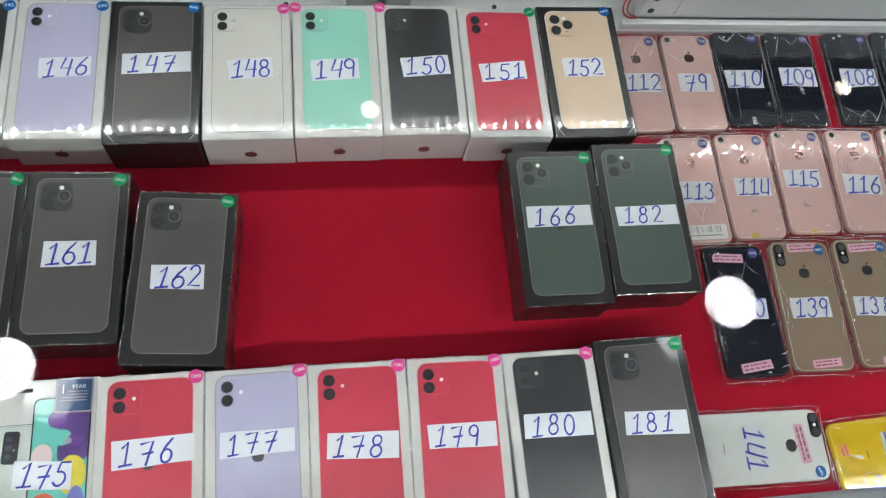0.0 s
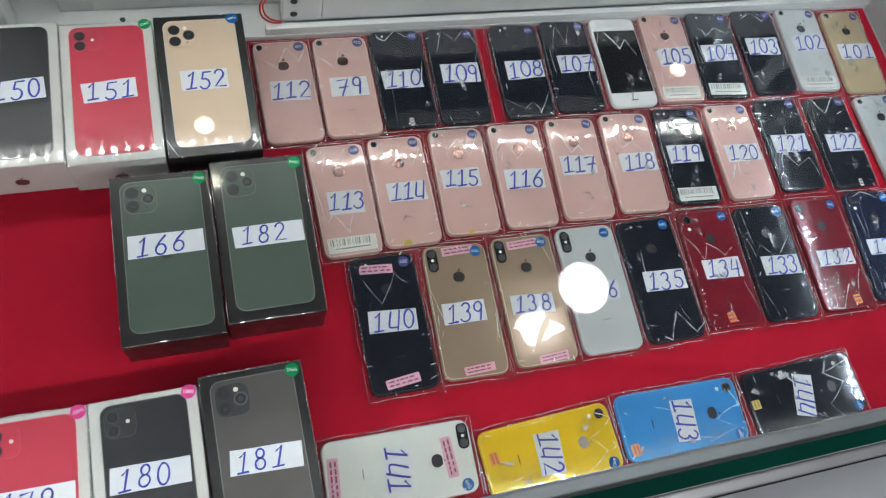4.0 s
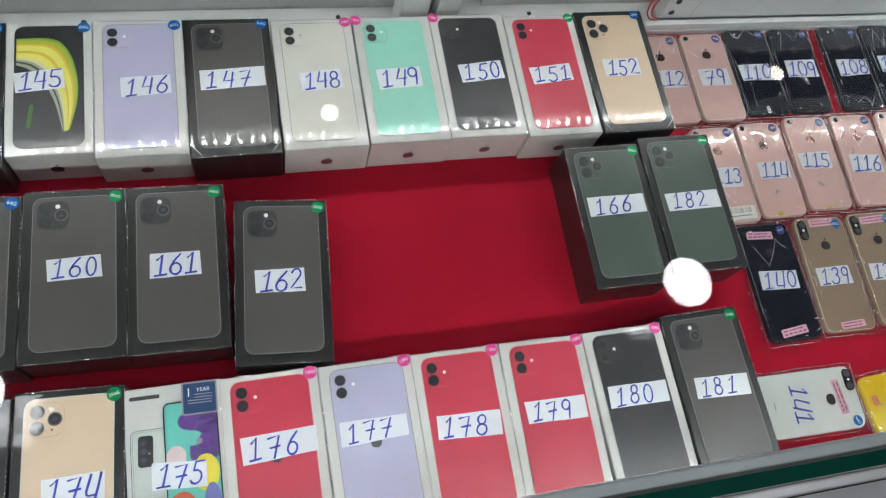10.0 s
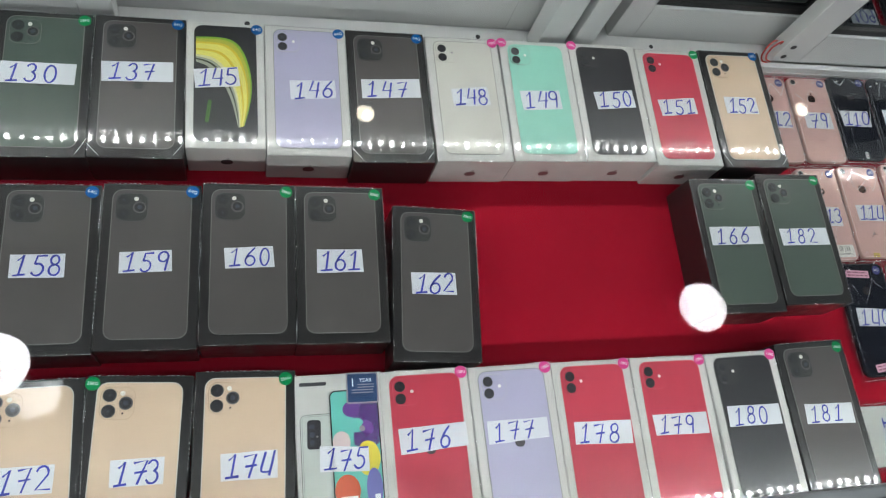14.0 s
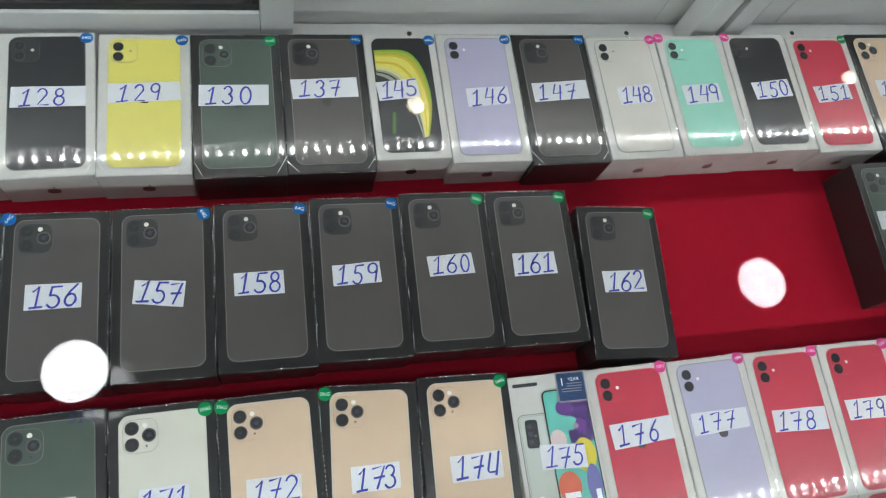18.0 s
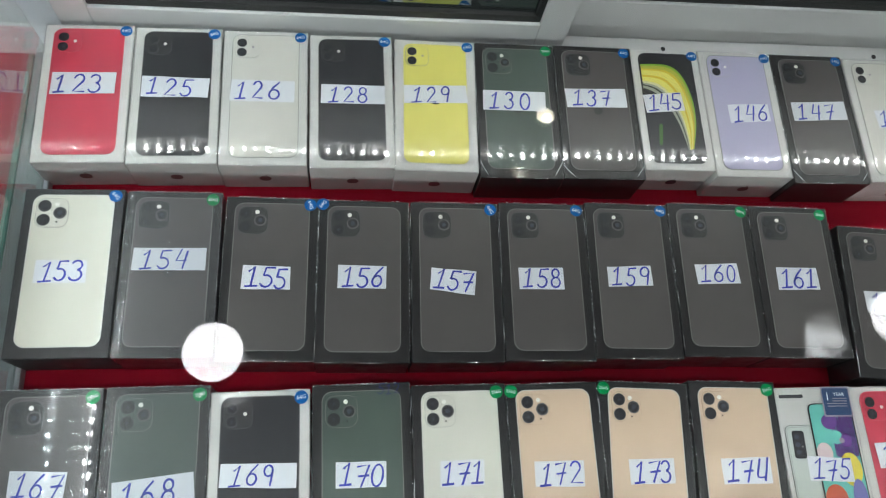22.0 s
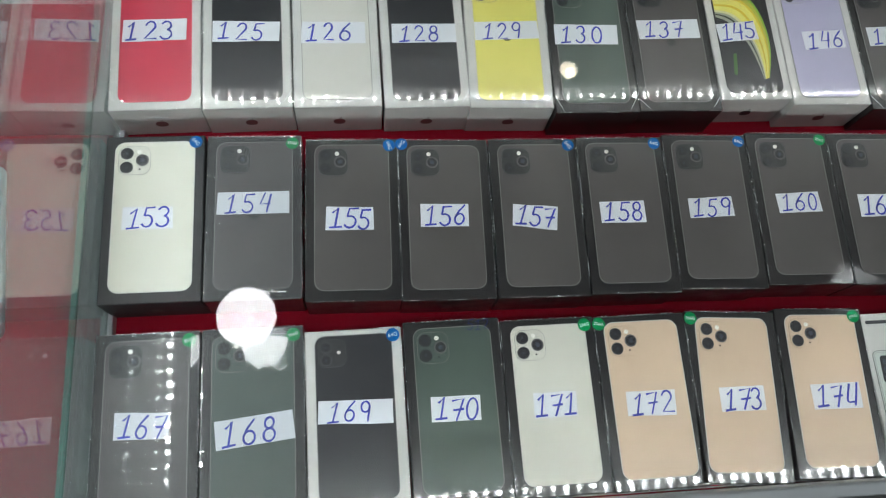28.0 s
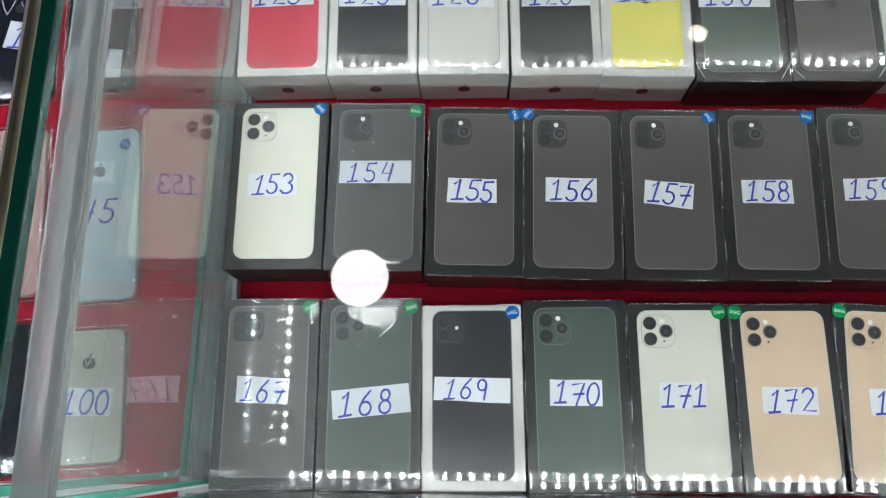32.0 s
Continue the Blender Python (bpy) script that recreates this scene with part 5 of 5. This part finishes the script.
boxed_phone(-0.1206, 0.2461, -3.9, 0.0932, 0.1712, "triple", black_card, grey_print, note=(-0.0028, -0.0017, 0.0477, 0.0238, 1.8, "162"), dot=("green", "256G", 0.4, 0.45))
boxed_phone(0.2556, 0.284, -0.2, 0.0932, 0.1712, "triple", black_card, green_print, note=(0.0009, 0.0105, 0.07, 0.0234, 1.1, "166"), dot=("green", "256G", 0.4, 0.45))
boxed_phone(0.3507, 0.2912, -0.1, 0.0932, 0.1712, "triple", black_card, green_print, note=(0.002, 0.0011, 0.0687, 0.0225, 0.5, "182"), dot=("green", "256G", 0.4, 0.45))
boxed_phone(-0.9747, 0.0816, 0.7, 0.0932, 0.1712, "triple", black_card, grey_print, note=(-0.0026, 0.0011, 0.0477, 0.0233, -2.1, "167"), dot=("green", "256G", 0.4, 0.45, 25), loose=True)
boxed_phone(-0.8796, 0.0824, 0.5, 0.0932, 0.1712, "triple", black_card, green_print, note=(0.0014, -0.009, 0.0706, 0.0261, 5.8, "168"), dot=("green", "256G", 0.4, 0.45), loose=True)
boxed_phone(-0.7861, 0.0794, 0.8, 0.0918, 0.1655, "dual", white_card, black_print, note=(-0.0005, 0.0057, 0.0683, 0.0219, -1.7, "169"), dot=("blue", "64G", 0.41, 0.455))
marked(boxed_phone(-0.6917, 0.0814, 0.9, 0.0932, 0.1712, "triple", black_card, green_print, note=(-0.0017, 0.0011, 0.0471, 0.0233, -2.1, "170")), "512", 0.026, 0.080, 0.0088)
boxed_phone(-0.598, 0.0812, 0.4, 0.0925, 0.1665, "triple", black_card, silver_print, note=(-0.0004, 0, 0.0413, 0.0237, -1.9, "171"), dot=("green", "256G", 0.4, 0.45, 8))
boxed_phone(-0.5046, 0.081, 0.5, 0.0925, 0.1665, "triple", black_card, gold_print, note=(0.0001, -0.0036, 0.0481, 0.0235, -1.0, "172"), dot=("green", "256G", -0.45, 0.455, -12))
boxed_phone(-0.4154, 0.0802, -3.3, 0.0925, 0.1665, "triple", black_card, gold_print, note=(0.0032, -0.0035, 0.0453, 0.0233, 3.1, "173"), dot=("green", "256G", -0.45, 0.455, -4))
boxed_phone(-0.32, 0.0792, -2.1, 0.0925, 0.1665, "triple", black_card, gold_print, note=(0.0044, -0.0047, 0.0507, 0.0241, 1.6, "174"), dot=("green", "256G", 0.4, 0.45))
collage_box(-0.2297, 0.0721, 0.2, 0.0855, 0.1655, note=(0.0019, 0.001, 0.0465, 0.023, -3.2, "175"))
boxed_phone(-0.1429, 0.0715, 0.4, 0.0918, 0.1655, "dual", white_card, red_print, note=(0.0037, 0.0148, 0.0683, 0.0244, 2.1, "176"), dot=("pink", "128G", 0.42, 0.47))
boxed_phone(-0.0504, 0.0713, 0.8, 0.0918, 0.1655, "dual", white_card, lilac_print, note=(0, 0.0159, 0.0648, 0.0218, 0.4, "177"), dot=("pink", "128G", 0.42, 0.47))
boxed_phone(0.0395, 0.0709, -0.1, 0.0918, 0.1655, "dual", white_card, red_print, note=(0.0027, 0.0068, 0.0649, 0.0234, -2.5, "178"), dot=("pink", "128G", 0.42, 0.47))
boxed_phone(0.1311, 0.0707, -0.7, 0.0918, 0.1655, "dual", white_card, red_print, note=(0.0023, 0.0093, 0.0638, 0.0224, 0.2, "179"), dot=("pink", "128G", 0.42, 0.47))
boxed_phone(0.2246, 0.0712, 0.6, 0.0918, 0.1655, "dual", white_card, black_print, note=(0.0007, 0.0119, 0.0661, 0.0225, -0.9, "180"), dot=("pink", "128G", 0.42, 0.47))
boxed_phone(0.3195, 0.0756, 1.2, 0.0932, 0.1712, "triple", black_card, grey_print, note=(0.0029, 0.0026, 0.0629, 0.0221, -3.7, "181"), dot=("green", "256G", 0.4, 0.45))

# ---- phones in the case ----
sleeved_phone(0.3993, 0.4844, 0.6, 0.0648, 0.1345, "one", rose_metal, note=(0.0028, -0.0003, 0.0434, 0.0262, -1.8, "112"), dot=("navy", "32G", 0.33, 0.43))
sleeved_phone(0.4686, 0.4858, -0.2, 0.0648, 0.1345, "one", rose_metal, note=(0.0019, -0.002, 0.0438, 0.026, 0.1, "79"), dot=("navy", "32G", 0.33, 0.43))
sleeved_phone(0.5366, 0.4906, -0.8, 0.0648, 0.1345, "tiny", black_glass, note=(-0.0012, -0.0023, 0.0483, 0.025, 1.5, "110"), dot=("navy", "32G", 0.33, 0.43), tags=((barcode_paper, 0.0, -0.45, 0.005, 0.010, 0),))
sleeved_phone(0.6058, 0.4899, -2.3, 0.0648, 0.1345, "tiny", black_glass, note=(0.0033, 0.0016, 0.0485, 0.0271, 1.3, "109"), dot=("navy", "32G", 0.33, 0.43))
sleeved_phone(0.6885, 0.49, -1.8, 0.0648, 0.1345, "tiny", black_glass, note=(0.0047, 0.0003, 0.0493, 0.0262, 1.8, "108"), dot=("navy", "32G", 0.33, 0.43))
sleeved_phone(0.7581, 0.4922, -2.6, 0.0648, 0.1345, "tiny", black_glass, note=(0.0057, 0.0017, 0.0468, 0.026, 1.0, "107"), dot=("navy", "32G", 0.33, 0.43))
sleeved_phone(0.8309, 0.4922, -1.3, 0.0648, 0.1345, "front", white_front, note=None)
sleeved_phone(0.9023, 0.4934, -2.9, 0.0648, 0.1345, "one", rose_metal, note=(0.0063, 0.001, 0.0512, 0.0269, 4.3, "105"), dot=("navy", "32G", 0.33, 0.43), code=True)
sleeved_phone(0.9727, 0.4926, -4.4, 0.0648, 0.1345, "tiny", black_glass, note=(0.0031, 0.0025, 0.0496, 0.0257, 4.1, "104"), dot=("navy", "32G", 0.33, 0.43), code=True)
sleeved_phone(1.0467, 0.4932, -2.4, 0.0648, 0.1345, "tiny", black_glass, note=(0.0011, 0.0072, 0.0489, 0.0272, 0.2, "103"), dot=("navy", "32G", 0.33, 0.43))
sleeved_phone(1.1192, 0.492, -3.7, 0.0648, 0.1345, "one", silver_metal, note=(0.004, 0.0097, 0.0506, 0.0268, 1.5, "102"), dot=("navy", "32G", 0.33, 0.43), code=True)
sleeved_phone(1.1932, 0.483, -3.2, 0.0648, 0.1345, "one", gold_metal, note=(0.0037, -0.0012, 0.0581, 0.0254, 0.2, "101"), dot=("navy", "32G", 0.33, 0.43))
sleeved_phone(0.4401, 0.342, 0.6, 0.0648, 0.1345, "one", rose_metal, note=(0.0014, -0.0041, 0.0397, 0.0278, -1.8, "113"), dot=("navy", "32G", 0.33, 0.43), code=True)
sleeved_phone(0.5087, 0.3451, -0.2, 0.0648, 0.1345, "one", rose_metal, note=(0.0029, -0.0026, 0.0447, 0.0243, -0.4, "114"), dot=("navy", "32G", 0.33, 0.43), tags=((gold_tag, -0.12, -0.47, 0.010, 0.006, 0),))
sleeved_phone(0.5808, 0.3492, -1.8, 0.0648, 0.1345, "one", rose_metal, note=(-0.0035, 0.0025, 0.0457, 0.0235, 0.5, "115"), dot=("navy", "32G", 0.33, 0.43), tags=((gold_tag, -0.05, -0.48, 0.008, 0.004, 0),))
sleeved_phone(0.6534, 0.3486, -2.0, 0.0648, 0.1345, "one", rose_metal, note=(0.0006, -0.0068, 0.0471, 0.0255, -1.1, "116"), dot=("navy", "32G", 0.33, 0.43))
sleeved_phone(0.7272, 0.3495, -3.1, 0.0648, 0.1345, "one", rose_metal, note=(-0.0012, 0.003, 0.0454, 0.0247, 0.4, "117"), dot=("navy", "32G", 0.33, 0.43))
sleeved_phone(0.8004, 0.3495, -3.1, 0.0648, 0.1345, "one", rose_metal, note=(0.0051, -0.0013, 0.0474, 0.0244, 1.3, "118"), dot=("navy", "32G", 0.33, 0.43))
sleeved_phone(0.8749, 0.3504, -3.1, 0.0648, 0.1345, "tiny", black_glass, note=(-0.0022, 0.0014, 0.0473, 0.0242, 0.6, "119"), dot=("navy", "32G", 0.33, 0.43), code=True)
sleeved_phone(0.9511, 0.3489, -1.6, 0.0648, 0.1345, "one", rose_metal, note=(0.0033, -0.0037, 0.0486, 0.024, 0.1, "120"), dot=("navy", "32G", 0.33, 0.43))
sleeved_phone(1.028, 0.3507, -1.8, 0.0648, 0.1345, "tiny", black_glass, note=(0.0022, 0.0003, 0.0527, 0.0261, -0.7, "121"), dot=("navy", "32G", 0.33, 0.43))
sleeved_phone(1.1065, 0.3466, -0.8, 0.0648, 0.1345, "tiny", black_glass, note=(0.0048, -0.0025, 0.0505, 0.0261, -3.0, "122"), dot=("navy", "32G", 0.33, 0.43), tags=((barcode_paper, 0.10, -0.46, 0.005, 0.010, 0),))
sleeved_phone(1.1893, 0.3427, 0.8, 0.0648, 0.1345, "one", silver_metal, note=None, dot=("navy", "32G", 0.33, 0.43))
sleeved_phone(0.4674, 0.196, 0.2, 0.0725, 0.15, "tiny", black_glass, note=(0.0003, 0.0014, 0.0515, 0.0237, -3.7, "140"), dot=("navy", "32G", 0.33, 0.43), tags=((pink_tag, -0.10, 0.40, 0.036, 0.010, -4), (pink_tag, -0.02, -0.42, 0.036, 0.010, 6),))
sleeved_phone(0.5472, 0.1978, -1.9, 0.0725, 0.15, "pill", gold_glass, note=(-0.0013, -0.0035, 0.0477, 0.0239, -0.1, "139"), dot=("blue", "64G", 0.33, 0.43), tags=((pink_tag, 0.05, 0.45, 0.036, 0.010, 3), (pink_tag, 0.05, -0.44, 0.034, 0.009, 4),))
sleeved_phone(0.6268, 0.1979, -1.0, 0.0725, 0.15, "pill", gold_glass, note=(-0.0032, -0.0059, 0.0496, 0.0219, -1.7, "138"), dot=("blue", "64G", 0.33, 0.43), tags=((pink_tag, 0.02, 0.43, 0.036, 0.010, 3), (pink_tag, 0.10, -0.45, 0.034, 0.009, 4),))
sleeved_phone(0.7065, 0.1988, -1.3, 0.0725, 0.15, "pill", silver_metal, note=(0.0023, -0.0041, 0.0429, 0.0225, -1.8, "136"), dot=("blue", "64G", 0.33, 0.43))
sleeved_phone(0.7854, 0.1985, -0.3, 0.0725, 0.15, "tiny", black_glass, note=(0.0045, -0.0035, 0.053, 0.0238, -2.2, "135"), dot=("blue", "64G", 0.33, 0.43))
sleeved_phone(0.8653, 0.2012, -2.2, 0.0715, 0.1475, "round", red_glass, note=(0.0039, -0.0021, 0.0507, 0.0245, -0.3, "134"), dot=("blue", "64G", 0.33, 0.43), tags=((orange_tag, -0.05, -0.42, 0.010, 0.012, 5),))
sleeved_phone(0.9436, 0.1976, -1.5, 0.0715, 0.1475, "tiny", black_glass, note=(0.0054, -0.0058, 0.0506, 0.0249, -2.5, "133"), dot=("blue", "64G", 0.33, 0.43))
sleeved_phone(1.0253, 0.1973, -2.1, 0.0715, 0.1475, "round", red_glass, note=(0.0037, -0.0063, 0.0511, 0.0214, 0.1, "132"), dot=("blue", "64G", 0.33, 0.43), tags=((orange_tag, 0.18, -0.42, 0.010, 0.012, 5),))
sleeved_phone(1.1064, 0.1983, -4.3, 0.0715, 0.1475, "round", navy_glass, note=(0.002, -0.0031, 0.0532, 0.0211, 1.5, "131"), dot=("blue", "64G", 0.33, 0.43))
sleeved_phone(0.447, 0.05, -91.1, 0.0725, 0.15, "wide", silver_glass, note=(0.0006, -0.0034, 0.0437, 0.0261, -2.9, "141"), dot=("blue", "64G", 0.38, 0.42), tags=((pink_tag, -0.02, 0.33, 0.040, 0.011, 4), (pink_tag, 0.0, -0.44, 0.040, 0.011, -3),))
sleeved_phone(0.6038, 0.0357, -87.3, 0.0715, 0.1475, "round", yellow_glass, note=(0.0012, -0.003, 0.0423, 0.027, -4.3, "142"), dot=("blue", "64G", 0.38, 0.42), tags=((orange_tag, -0.10, -0.42, 0.012, 0.010, 5),))
sleeved_phone(0.759, 0.0403, -91.0, 0.0715, 0.1475, "round", blue_glass, note=(0.0019, 0.0011, 0.0448, 0.0259, -3.7, "143"), dot=("blue", "64G", 0.38, 0.42), tags=((orange_tag, 0.32, -0.43, 0.012, 0.010, 5),))
sleeved_phone(0.9181, 0.0403, -88.1, 0.0715, 0.1475, "round", black_glass, note=(0.0025, -0.0031, 0.0468, 0.0248, -15.4, "144"), dot=("blue", "64G", 0.38, 0.42), tags=((gold_tag, 0.0, -0.45, 0.010, 0.010, 0),))


# ---- phones in the neighbouring case ----
grey_gold = mat("grey_gold", (0.50, 0.465, 0.385), 0.4, metal=0.15, bump=0.02)
ice_silver = mat("ice_silver", (0.56, 0.66, 0.70), 0.4, metal=0.1, bump=0.02)
SHADES.update(grey_gold="grey gold", ice_silver="pale silver")
edge_tone.update(grey_gold=edge_tone["silver_metal"], ice_silver=edge_tone["silver_metal"])
brand_grey.update(grey_gold=text_grey, ice_silver=text_grey)
sleeved_phone(-1.163, 0.079, 4.0, 0.071, 0.130, "one", grey_gold, note=(-0.002, -0.006, 0.055, 0.027, -3, "100"), bands=True)
sleeved_phone(-1.176, 0.266, 5.0, 0.085, 0.186, "one", ice_silver, note=(0.004, 0.003, 0.074, 0.032, -4, "45"), dot=("blue", "64G", 0.32, 0.40))
sleeved_phone(-1.199, 0.478, 5.0, 0.078, 0.146, "tiny", black_glass, note=(-0.006, -0.040, 0.061, 0.034, -4, "14"))
sleeved_phone(-1.272, 0.268, 5.0, 0.074, 0.186, "one", rose_metal, note=None)
sleeved_phone(-1.262, 0.075, 2.0, 0.072, 0.150, "tiny", black_glass, note=(-0.01, 0.005, 0.050, 0.026, 0, "99"))
sleeved_phone(-1.290, 0.470, 6.0, 0.078, 0.150, "tiny", black_glass, note=(0.01, 0.0, 0.050, 0.034, -14, "12"))
